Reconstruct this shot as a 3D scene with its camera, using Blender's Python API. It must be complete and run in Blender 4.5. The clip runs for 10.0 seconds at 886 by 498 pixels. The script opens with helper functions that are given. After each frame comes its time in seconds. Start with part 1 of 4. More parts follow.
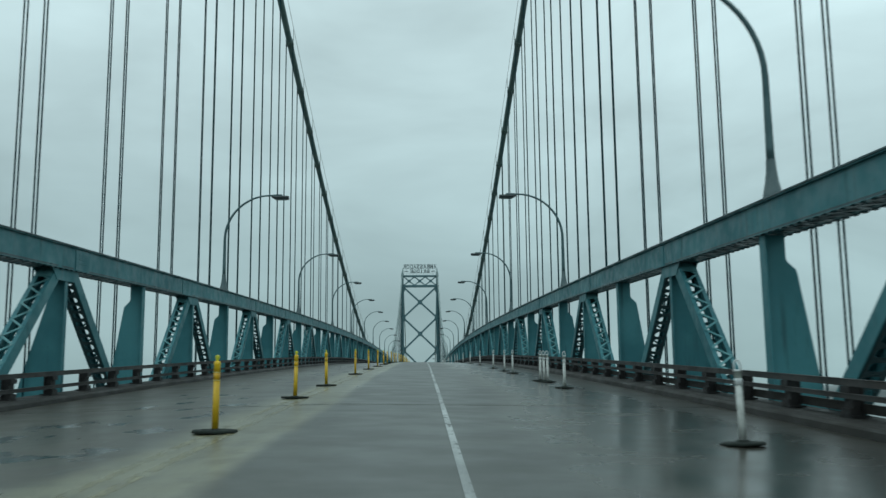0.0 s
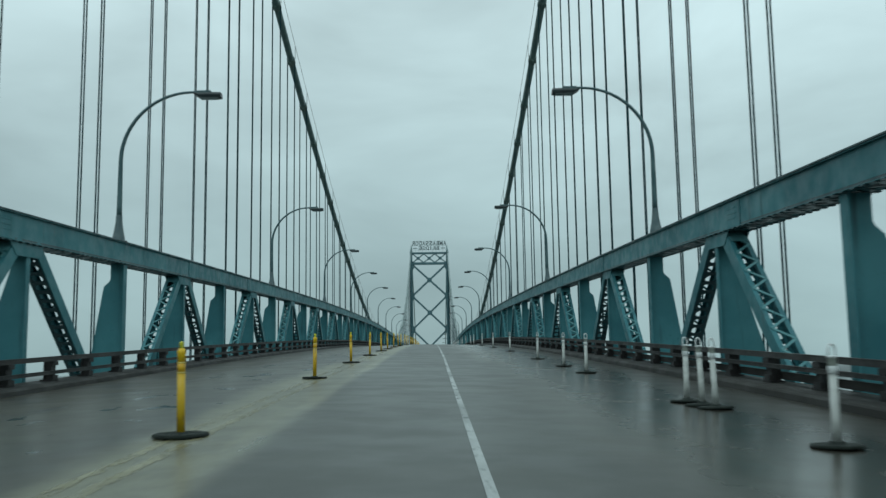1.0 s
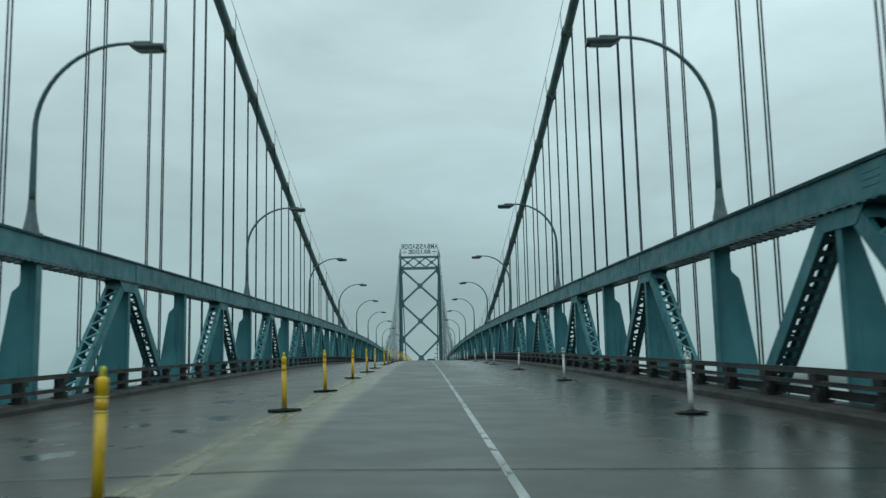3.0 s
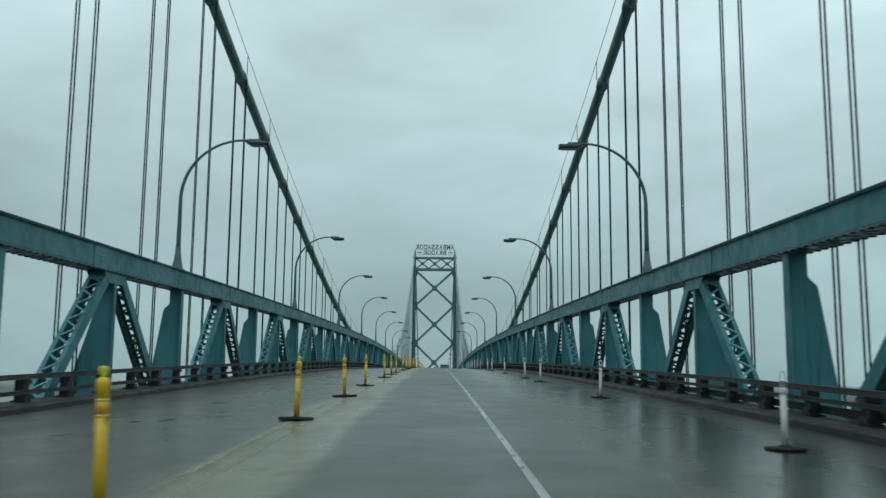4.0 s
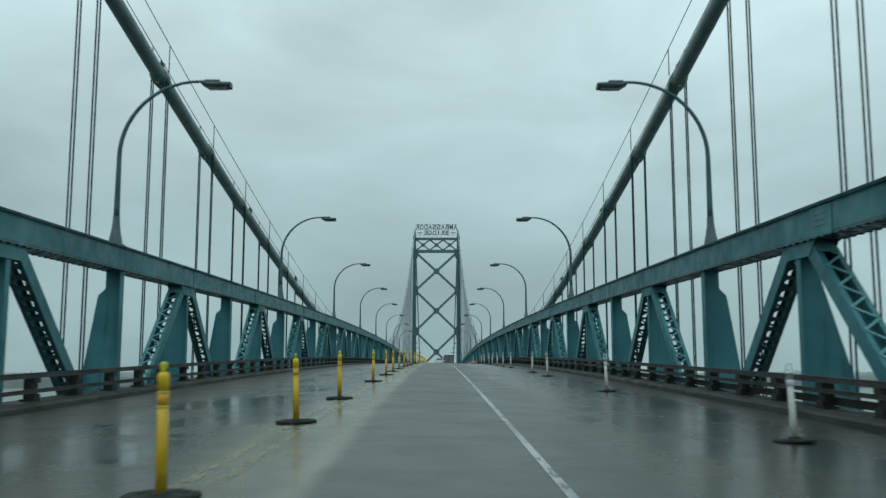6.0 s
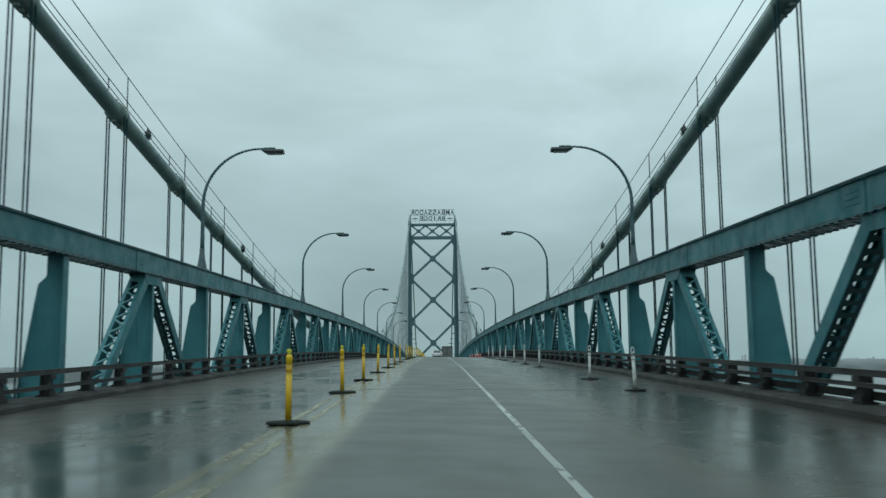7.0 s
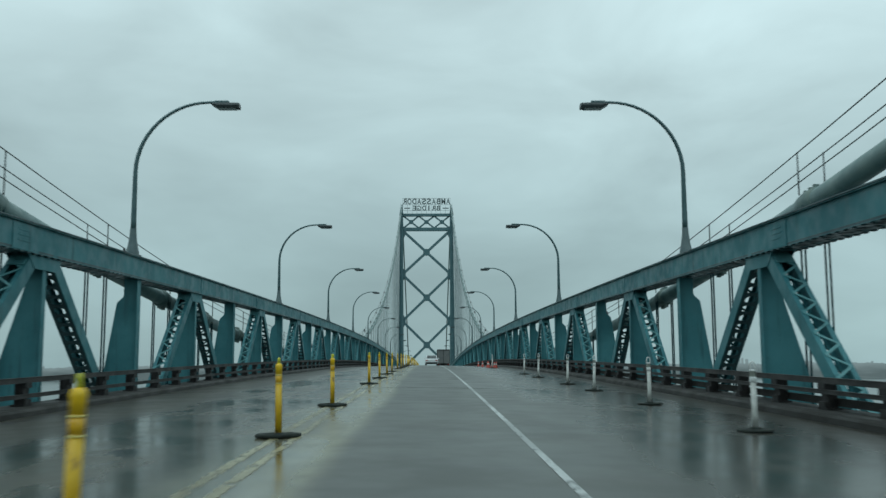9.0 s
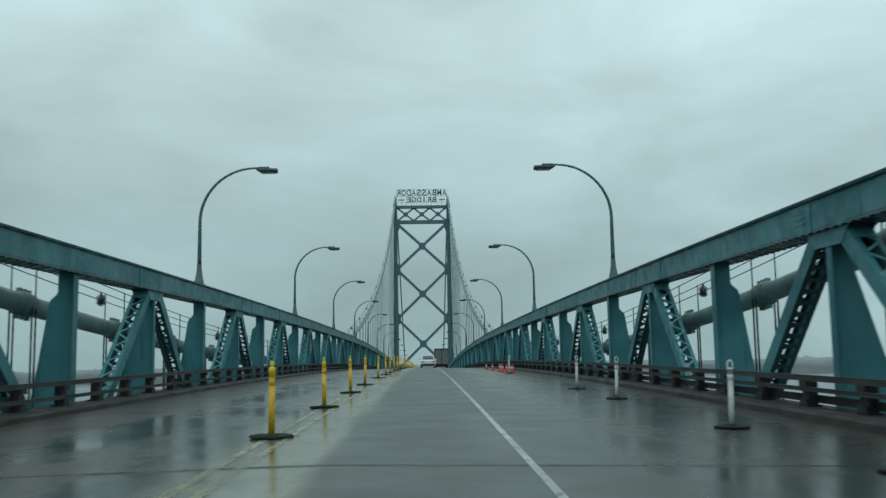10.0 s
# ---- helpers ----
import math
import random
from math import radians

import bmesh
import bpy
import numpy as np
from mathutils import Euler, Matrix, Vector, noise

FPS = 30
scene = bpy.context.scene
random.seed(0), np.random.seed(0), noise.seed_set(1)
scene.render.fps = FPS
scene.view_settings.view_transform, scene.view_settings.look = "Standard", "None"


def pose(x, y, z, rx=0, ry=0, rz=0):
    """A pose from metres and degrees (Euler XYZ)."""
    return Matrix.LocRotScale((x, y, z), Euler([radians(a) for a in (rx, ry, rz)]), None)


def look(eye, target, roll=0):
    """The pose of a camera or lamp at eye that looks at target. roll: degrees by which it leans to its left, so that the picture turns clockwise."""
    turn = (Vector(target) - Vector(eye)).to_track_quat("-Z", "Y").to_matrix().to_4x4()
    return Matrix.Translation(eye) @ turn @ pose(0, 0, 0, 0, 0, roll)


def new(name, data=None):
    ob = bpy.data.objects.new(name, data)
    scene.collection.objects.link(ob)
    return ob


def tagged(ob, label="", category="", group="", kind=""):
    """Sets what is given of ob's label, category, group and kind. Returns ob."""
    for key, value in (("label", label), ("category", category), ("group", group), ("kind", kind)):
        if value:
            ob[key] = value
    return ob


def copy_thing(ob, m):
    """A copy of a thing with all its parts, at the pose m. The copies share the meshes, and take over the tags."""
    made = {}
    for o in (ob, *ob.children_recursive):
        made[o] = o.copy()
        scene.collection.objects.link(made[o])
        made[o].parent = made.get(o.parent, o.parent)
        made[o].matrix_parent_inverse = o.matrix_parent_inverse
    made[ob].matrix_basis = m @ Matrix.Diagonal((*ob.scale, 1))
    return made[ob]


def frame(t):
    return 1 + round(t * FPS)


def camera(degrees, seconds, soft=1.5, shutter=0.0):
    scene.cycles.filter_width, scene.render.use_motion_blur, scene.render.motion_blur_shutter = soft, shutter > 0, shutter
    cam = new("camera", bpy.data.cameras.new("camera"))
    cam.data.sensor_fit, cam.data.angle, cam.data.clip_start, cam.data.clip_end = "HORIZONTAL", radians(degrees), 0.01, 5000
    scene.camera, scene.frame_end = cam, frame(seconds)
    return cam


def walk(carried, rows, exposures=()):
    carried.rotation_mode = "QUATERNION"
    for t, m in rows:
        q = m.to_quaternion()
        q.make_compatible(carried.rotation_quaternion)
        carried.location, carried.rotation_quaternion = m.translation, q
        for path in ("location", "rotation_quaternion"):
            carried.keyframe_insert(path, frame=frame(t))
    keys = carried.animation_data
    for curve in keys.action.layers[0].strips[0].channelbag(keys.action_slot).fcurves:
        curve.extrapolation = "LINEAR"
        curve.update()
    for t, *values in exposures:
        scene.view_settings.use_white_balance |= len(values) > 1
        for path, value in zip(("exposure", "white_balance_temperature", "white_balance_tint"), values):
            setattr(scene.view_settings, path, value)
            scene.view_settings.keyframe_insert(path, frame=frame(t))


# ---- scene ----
# A suspension bridge in the rain: y runs along the deck, x = 0 is its axis, z = 0 the crest of the roadway.
cam = camera(51.34, 10.0, soft=1.45, shutter=0.2)
PATH = [
    (0.0, pose(1.423, -0.064, -4.922, 98.527, 0.591, -1.226)),
    (0.5, pose(1.413, 8.811, -4.492, 97.781, 0.867, -0.910)),
    (1.0, pose(1.392, 17.689, -4.078, 97.242, 0.870, -0.608)),
    (1.5, pose(1.293, 26.555, -3.680, 98.235, 1.170, 0.023)),
    (2.0, pose(1.200, 35.465, -3.295, 98.756, 0.849, 0.361)),
    (2.5, pose(1.129, 44.408, -2.925, 98.367, 1.286, -0.394)),
    (3.0, pose(1.053, 53.360, -2.570, 97.808, 1.231, -1.189)),
    (3.2, pose(1.019, 56.938, -2.432, 97.652, 0.942, -1.020)),
    (4.3, pose(0.820, 76.605, -1.721, 98.280, -0.664, -0.442)),
    (4.5, pose(0.793, 80.207, -1.599, 98.318, -0.597, -0.454)),
    (5.0, pose(0.751, 89.250, -1.304, 98.187, -0.757, -0.544)),
    (5.5, pose(0.721, 98.367, -1.022, 97.790, -0.209, -0.759)),
    (6.0, pose(0.688, 107.560, -0.755, 97.388, 0.001, -0.319)),
    (7.3, pose(0.590, 131.615, -0.135, 96.599, 0.697, -0.455)),
    (7.5, pose(0.563, 135.323, -0.049, 96.438, 0.687, -0.310)),
    (8.0, pose(0.495, 144.614, 0.153, 96.102, 0.708, -0.516)),
    (8.5, pose(0.468, 153.958, 0.340, 96.285, 0.484, -0.791)),
    (9.0, pose(0.523, 163.336, 0.510, 96.906, 0.261, -0.917)),
    (9.5, pose(0.610, 172.787, 0.664, 96.967, 0.703, -1.180)),
    (10.0, pose(0.702, 182.321, 0.801, 96.825, 0.922, -1.077)),
]
walk(cam, PATH)

# ---- world and light ----
world = bpy.data.worlds.new("overcast_sky")
scene.world = world
world.use_nodes = True
wn, wl = world.node_tree.nodes, world.node_tree.links
wn.clear()
SUN_UP, SUN_ROUND = radians(60), radians(199)


def build_sky():
    out = wn.new("ShaderNodeOutputWorld")
    clear = wn.new("ShaderNodeTexSky")
    clear.sky_type, clear.sun_disc = "NISHITA", False
    clear.sun_elevation, clear.sun_rotation = SUN_UP, SUN_ROUND
    back_clear = wn.new("ShaderNodeBackground")
    back_clear.inputs["Strength"].default_value = 0.05
    wl.new(clear.outputs[0], back_clear.inputs["Color"])
    # cloud deck: soft grey-green banks, brighter overhead
    co = wn.new("ShaderNodeTexCoord")
    mp = wn.new("ShaderNodeMapping")
    mp.inputs["Scale"].default_value = (1.6, 1.6, 4.2)
    wl.new(co.outputs["Generated"], mp.inputs["Vector"])
    big = wn.new("ShaderNodeTexNoise")
    big.inputs["Scale"].default_value, big.inputs["Detail"].default_value, big.inputs["Roughness"].default_value = 1.7, 5.0, 0.52
    big.inputs["Distortion"].default_value = 0.35
    wl.new(mp.outputs[0], big.inputs["Vector"])
    sep = wn.new("ShaderNodeSeparateXYZ")
    wl.new(co.outputs["Generated"], sep.inputs[0])
    rise = wn.new("ShaderNodeMapRange")
    rise.interpolation_type = "SMOOTHSTEP"
    rise.inputs["From Min"].default_value, rise.inputs["From Max"].default_value = -0.05, 0.46
    wl.new(sep.outputs["Z"], rise.inputs["Value"])
    tone = wn.new("ShaderNodeMix")
    tone.data_type = "RGBA"
    tone.inputs[6].default_value = (0.300, 0.442, 0.458, 1)
    tone.inputs[7].default_value = (0.618, 0.812, 0.842, 1)
    wl.new(rise.outputs[0], tone.inputs["Factor"])
    banks = wn.new("ShaderNodeMapRange")
    banks.inputs["From Min"].default_value, banks.inputs["From Max"].default_value = 0.30, 0.70
    banks.inputs["To Min"].default_value, banks.inputs["To Max"].default_value = 0.80, 1.17
    wl.new(big.outputs["Fac"], banks.inputs["Value"])
    # the cloud is thinner towards +x, and overhead
    thin = wn.new("ShaderNodeMapRange")
    thin.inputs["From Min"].default_value, thin.inputs["From Max"].default_value = -0.5, 0.5
    thin.inputs["To Min"].default_value, thin.inputs["To Max"].default_value = 0.875, 1.11
    wl.new(sep.outputs["X"], thin.inputs["Value"])
    lift = wn.new("ShaderNodeMapRange")
    lift.inputs["From Min"].default_value, lift.inputs["From Max"].default_value = 0.0, 0.42
    lift.inputs["To Min"].default_value, lift.inputs["To Max"].default_value = 0.80, 0.99
    wl.new(sep.outputs["Z"], lift.inputs["Value"])
    veil = wn.new("ShaderNodeMath")
    veil.operation = "MAXIMUM"
    wl.new(thin.outputs[0], veil.inputs[0])
    wl.new(lift.outputs[0], veil.inputs[1])
    both = wn.new("ShaderNodeMath")
    both.operation = "MULTIPLY"
    wl.new(banks.outputs[0], both.inputs[0])
    wl.new(veil.outputs[0], both.inputs[1])
    ramp = wn.new("ShaderNodeVectorMath")
    ramp.operation = "SCALE"
    wl.new(tone.outputs[2], ramp.inputs[0])
    wl.new(both.outputs[0], ramp.inputs["Scale"])
    back = wn.new("ShaderNodeBackground")
    back.inputs["Strength"].default_value = 1.0
    wl.new(ramp.outputs["Vector"], back.inputs["Color"])
    mix = wn.new("ShaderNodeMixShader")
    mix.inputs["Fac"].default_value = 0.94
    wl.new(back_clear.outputs[0], mix.inputs[1])
    wl.new(back.outputs[0], mix.inputs[2])
    wl.new(mix.outputs[0], out.inputs["Surface"])


build_sky()
sun_data = bpy.data.lights.new("sun", "SUN")
sun_data.energy, sun_data.angle, sun_data.color = 0.65, radians(40), (0.78, 0.96, 1.0)
sun = new("sun", sun_data)
sun.matrix_basis = look((0, 0, 200), (66, 88, 0))


# ---- materials ----
class Mat:
    """A node material with a Principled shader and small helpers."""

    def __init__(self, name, color, rough=0.5, metal=0.0):
        self.m = bpy.data.materials.new(name)
        self.m.use_nodes = True
        self.n, self.l = self.m.node_tree.nodes, self.m.node_tree.links
        self.b = self.n["Principled BSDF"]
        self.b.inputs["Base Color"].default_value = (*color, 1)
        self.b.inputs["Roughness"].default_value = rough
        self.b.inputs["Metallic"].default_value = metal
        self.geo = None

    def pos(self, scale=(1, 1, 1)):
        if self.geo is None:
            self.geo = self.n.new("ShaderNodeNewGeometry")
        mp = self.n.new("ShaderNodeMapping")
        mp.inputs["Scale"].default_value = scale
        self.l.new(self.geo.outputs["Position"], mp.inputs["Vector"])
        return mp.outputs[0]

    def noise(self, scale, detail=4.0, stretch=(1, 1, 1), rough=0.55):
        nz = self.n.new("ShaderNodeTexNoise")
        nz.inputs["Scale"].default_value, nz.inputs["Detail"].default_value = scale, detail
        nz.inputs["Roughness"].default_value = rough
        self.l.new(self.pos(stretch), nz.inputs["Vector"])
        return nz.outputs["Fac"]

    def ramp(self, fac, lo, hi, a=0.0, b=1.0):
        r = self.n.new("ShaderNodeMapRange")
        r.interpolation_type = "SMOOTHSTEP"
        r.inputs["From Min"].default_value, r.inputs["From Max"].default_value = lo, hi
        r.inputs["To Min"].default_value, r.inputs["To Max"].default_value = a, b
        self.l.new(fac, r.inputs["Value"])
        return r.outputs[0]

    def math(self, op, a, b):
        k = self.n.new("ShaderNodeMath")
        k.operation = op
        for i, v in enumerate((a, b)):
            if isinstance(v, (int, float)):
                k.inputs[i].default_value = v
            else:
                self.l.new(v, k.inputs[i])
        return k.outputs[0]

    def mix(self, fac, a, b):
        k = self.n.new("ShaderNodeMix")
        k.data_type = "RGBA"
        if isinstance(fac, (int, float)):
            k.inputs["Factor"].default_value = fac
        else:
            self.l.new(fac, k.inputs["Factor"])
        for name, v in ((6, a), (7, b)):
            if isinstance(v, tuple):
                k.inputs[name].default_value = (*v, 1)
            else:
                self.l.new(v, k.inputs[name])
        return k.outputs[2]

    def color(self, sock):
        self.l.new(sock, self.b.inputs["Base Color"])

    def rough(self, sock):
        self.l.new(sock, self.b.inputs["Roughness"])

    def bump(self, height, strength=0.2, distance=0.01):
        k = self.n.new("ShaderNodeBump")
        k.inputs["Strength"].default_value, k.inputs["Distance"].default_value = strength, distance
        self.l.new(height, k.inputs["Height"])
        self.l.new(k.outputs[0], self.b.inputs["Normal"])

    def random(self):
        return self.n.new("ShaderNodeObjectInfo").outputs["Random"]


def painted_steel(name, base, faded, grime, rough=0.38):
    p = Mat(name, base, rough)
    p.b.inputs["Specular IOR Level"].default_value = 0.35
    fade = p.ramp(p.noise(0.55, 5), 0.35, 0.7)
    c = p.mix(fade, base, faded)
    c = p.mix(p.ramp(p.random(), 0.0, 1.0, 0.0, 0.30), c, faded)
    streak = p.ramp(p.noise(1.0, 4, (5.0, 5.0, 0.5)), 0.56, 0.78, 0.0, 0.65)
    c = p.mix(streak, c, grime)
    spots = p.ramp(p.noise(14.0, 3), 0.66, 0.76, 0.0, 0.5)
    c = p.mix(spots, c, grime)
    p.color(c)
    p.rough(p.ramp(p.noise(2.5, 3), 0.3, 0.7, rough - 0.12, rough + 0.14))
    p.bump(p.noise(30.0, 3), 0.12, 0.004)
    return p.m


STEEL = painted_steel("teal_bridge_paint", (0.024, 0.130, 0.151), (0.052, 0.200, 0.223), (0.014, 0.050, 0.055), 0.5)
# paler copy of the bridge paint: light on the upper faces is in the colour
STEEL_LACE = painted_steel("lit_teal_lacing_paint", (0.060, 0.205, 0.222), (0.120, 0.285, 0.295), (0.022, 0.062, 0.064), 0.5)
# puts the undersides' shade into a darker paint; the cover plate shares it
STEEL_DARK = painted_steel("darkened_teal_paint", (0.021, 0.054, 0.062), (0.036, 0.084, 0.092), (0.013, 0.029, 0.032))
# the tower's distance haze is mixed into this greyer, paler colour
TOWER_PAINT = painted_steel("hazed_teal_tower_paint", (0.075, 0.150, 0.168), (0.095, 0.180, 0.195), (0.055, 0.105, 0.115), 0.5)


def plain(name, base, other, scale, rough, metal=0.0, bump=0.0, stretch=(1, 1, 1)):
    p = Mat(name, base, rough, metal)
    p.color(p.mix(p.ramp(p.noise(scale, 5, stretch), 0.32, 0.7), base, other))
    p.rough(p.ramp(p.noise(scale * 2.3, 3, stretch), 0.3, 0.7, max(0.05, rough - 0.12), min(1.0, rough + 0.12)))
    if bump:
        p.bump(p.noise(scale * 9, 4), bump, 0.01)
    return p.m


CABLE = plain("pale_cable_wrapping", (0.118, 0.190, 0.192), (0.195, 0.270, 0.258), 0.9, 0.5, 0.0, 0.15)
CABLE_BAND = plain("stained_cable_band", (0.095, 0.152, 0.150), (0.165, 0.215, 0.190), 2.4, 0.55, 0.0, 0.3)
ROPE = plain("dark_wire_rope", (0.003, 0.030, 0.037), (0.007, 0.046, 0.054), 3.0, 0.75)
ROPE.node_tree.nodes["Principled BSDF"].inputs["Specular IOR Level"].default_value = 0.15
WIRE = plain("thin_hand_rope", (0.035, 0.050, 0.054), (0.055, 0.070, 0.072), 3.0, 0.5, 0.2)
LAMP_POLE = plain("weathered_lamp_pole", (0.042, 0.096, 0.104), (0.074, 0.138, 0.145), 2.0, 0.5, 0.2)
LAMP_BASE = plain("grey_cast_base", (0.075, 0.118, 0.126), (0.118, 0.160, 0.164), 3.0, 0.55, 0.1)
LAMP_HEAD = plain("dark_lamp_housing", (0.022, 0.032, 0.034), (0.040, 0.052, 0.054), 4.0, 0.4, 0.3)
LAMP_LENS = plain("dull_lamp_lens", (0.200, 0.240, 0.240), (0.260, 0.300, 0.295), 6.0, 0.2)
RAIL = plain("rusty_brown_galvanised_rail", (0.021, 0.021, 0.021), (0.045, 0.040, 0.037), 1.6, 0.65, 0.0, 0.1, (1, 0.4, 1))
RAIL_POST = plain("dark_rail_post", (0.013, 0.013, 0.013), (0.026, 0.022, 0.021), 3.0, 0.6, 0.2)
KERB = plain("damp_concrete_kerb", (0.011, 0.010, 0.008), (0.023, 0.020, 0.016), 1.2, 0.7, 0.0, 0.3, (1, 0.35, 1))
YELLOW = plain("yellow_delineator_plastic", (0.740, 0.440, 0.006), (0.800, 0.510, 0.020), 7.0, 0.4)


def scuffed_yellow():
    """Yellow plastic with rubbed pale patches and brown road dirt."""
    p = Mat("dirty_yellow_plastic", (0.56, 0.33, 0.01), 0.45)
    c = p.mix(p.ramp(p.noise(7.0, 4, (1, 1, 0.4)), 0.35, 0.68), (0.600, 0.350, 0.008), (0.690, 0.430, 0.022))
    c = p.mix(p.ramp(p.noise(11.0, 4, (1, 1, 0.35)), 0.60, 0.70, 0.0, 0.75), c, (0.150, 0.075, 0.028))
    c = p.mix(p.ramp(p.noise(13.0, 3, (1, 1, 0.5)), 0.66, 0.72, 0.0, 0.6), c, (0.620, 0.520, 0.260))
    p.color(c)
    p.rough(p.ramp(p.noise(20.0, 3), 0.3, 0.7, 0.35, 0.6))
    return p.m


YELLOW_DIRTY = scuffed_yellow()
AMBER = plain("amber_reflective_sleeve", (0.600, 0.320, 0.008), (0.690, 0.390, 0.016), 9.0, 0.35)
YELLOW_PALE = plain("pale_yellow_band", (0.640, 0.520, 0.140), (0.720, 0.600, 0.200), 9.0, 0.35)
YELLOW_LIME = plain("lime_yellow_plastic", (0.480, 0.480, 0.018), (0.580, 0.540, 0.030), 9.0, 0.4)
WHITE_POST = plain("scuffed_white_plastic", (0.440, 0.445, 0.415), (0.580, 0.585, 0.555), 9.0, 0.4)
WHITE_BRIGHT = plain("clean_white_plastic", (0.600, 0.620, 0.610), (0.720, 0.730, 0.720), 14.0, 0.35)
BAND_GREY = plain("grey_reflective_band", (0.230, 0.255, 0.225), (0.330, 0.350, 0.310), 12.0, 0.3)
RUBBER = plain("black_rubber_base", (0.004, 0.008, 0.006), (0.011, 0.019, 0.014), 8.0, 0.9, 0.0, 0.5)
ORANGE = plain("orange_plastic", (0.450, 0.052, 0.034), (0.540, 0.085, 0.055), 8.0, 0.45)
CAR_WHITE = plain("white_car_paint", (0.62, 0.64, 0.64), (0.70, 0.71, 0.71), 1.0, 0.2)
CAR_GLASS = plain("dark_car_glass", (0.02, 0.03, 0.03), (0.03, 0.04, 0.04), 1.0, 0.08)
CAR_TYRE = plain("black_tyre", (0.015, 0.015, 0.015), (0.03, 0.03, 0.03), 6.0, 0.7)
CAR_LIGHT = plain("red_tail_lamp", (0.35, 0.02, 0.015), (0.42, 0.03, 0.02), 6.0, 0.2)
TRUCK_BOX = plain("dull_grey_truck_box", (0.120, 0.130, 0.130), (0.170, 0.175, 0.170), 0.8, 0.5)
LETTER = plain("unlit_sign_letter", (0.075, 0.110, 0.115), (0.105, 0.140, 0.145), 2.0, 0.5)
JOINT_EDGE = plain("worn_joint_edge_steel", (0.090, 0.096, 0.084), (0.210, 0.216, 0.194), 1.6, 0.4)
JOINT = plain("dark_joint_seal", (0.004, 0.005, 0.005), (0.010, 0.010, 0.009), 6.0, 0.8)


def wet_concrete():
    p = Mat("wet_worn_concrete", (0.09, 0.085, 0.07), 0.3)
    p.b.inputs["Specular IOR Level"].default_value = 0.30
    sep = p.n.new("ShaderNodeSeparateXYZ")
    p.l.new(p.pos(), sep.inputs[0])
    x = sep.outputs["X"]
    wander = p.math("ADD", x, p.ramp(p.noise(0.25, 4, (1.0, 0.3, 1.0)), 0.2, 0.8, -0.5, 0.5))
    near = p.math("ADD", x, p.ramp(p.noise(0.5, 4, (1.0, 0.25, 1.0)), 0.2, 0.8, -0.12, 0.12))
    stain = p.ramp(p.noise(0.35, 6, (1.0, 0.22, 1.0)), 0.34, 0.68)
    c = p.mix(stain, (0.044, 0.040, 0.029), (0.074, 0.066, 0.047))
    # the driven lane is ground into cross grooves and cooler in colour; the strip along the yellow lines is dusty
    groove = p.math("MULTIPLY", p.ramp(near, -0.62, -0.36), p.ramp(wander, 3.6, 2.5))
    c = p.mix(p.math("MULTIPLY", groove, 0.7), c, (0.041, 0.044, 0.035))
    dusty = p.math("MULTIPLY", p.ramp(wander, -2.3, -1.6), p.ramp(near, -0.30, -0.66))
    c = p.mix(p.math("MULTIPLY", dusty, p.ramp(p.noise(0.6, 4, (1.0, 0.3, 1.0)), 0.3, 0.6, 0.55, 0.9)), c, (0.230, 0.218, 0.142))
    # panels of the grinding differ a little from one to the next, and wheels have left long dark tracks
    panel = p.ramp(p.noise(1.0, 2, (0.30, 0.55, 1.0)), 0.44, 0.62, 0.0, 0.32)
    c = p.mix(p.math("MULTIPLY", panel, groove), c, (0.026, 0.028, 0.024))
    bars = p.ramp(p.noise(1.0, 2, (0.22, 1.8, 1.0)), 0.50, 0.60, 0.0, 0.26)
    c = p.mix(p.math("MULTIPLY", bars, groove), c, (0.024, 0.026, 0.022))
    tracks = p.ramp(p.noise(0.8, 3, (1.6, 0.02, 1.0)), 0.42, 0.62, 0.0, 0.30)
    c = p.mix(tracks, c, (0.028, 0.029, 0.024))
    fine = p.ramp(p.noise(26.0, 5), 0.3, 0.75, 0.0, 0.22)
    c = p.mix(fine, c, (0.024, 0.025, 0.021))
    gutter = p.ramp(wander, 3.8, 6.2, 0.0, 0.75)
    c = p.mix(gutter, c, (0.025, 0.022, 0.018))
    gutter_left = p.ramp(wander, -5.0, -7.2, 0.0, 0.6)
    c = p.mix(gutter_left, c, (0.034, 0.029, 0.021))
    scars = p.math("MULTIPLY", p.ramp(p.noise(1.5, 4, (0.7, 0.45, 1.0)), 0.575, 0.63, 0.0, 0.85), p.ramp(x, -1.9, -2.6))
    c = p.mix(scars, c, (0.020, 0.020, 0.018))
    mottle = p.ramp(p.noise(3.2, 4, (1.0, 0.6, 1.0)), 0.42, 0.66, 0.0, 0.35)
    c = p.mix(p.math("MULTIPLY", mottle, p.math("SUBTRACT", 1.0, groove)), c, (0.030, 0.027, 0.020))
    # water: soft pools in the outer lanes and the dusty strip, a damp film elsewhere
    puddle_a = p.ramp(p.noise(0.42, 4, (1.0, 0.35, 1.0)), 0.50, 0.72, 0.0, 0.9)
    puddle_b = p.ramp(p.noise(0.16, 3, (1.0, 0.5, 1.0)), 0.46, 0.68, 0.0, 0.8)
    side = p.math("SUBTRACT", 1.0, p.math("MULTIPLY", groove, 0.85))
    film_right = p.ramp(wander, 2.6, 4.4, 0.0, 0.62)
    wet = p.math("MAXIMUM", p.math("MULTIPLY", p.math("MAXIMUM", puddle_a, puddle_b), side), p.math("MAXIMUM", film_right, p.ramp(wander, -0.2, -2.4, 0.0, 0.22)))
    # the left lane drains better towards the start of the span
    left = p.ramp(near, -0.4, -0.9)
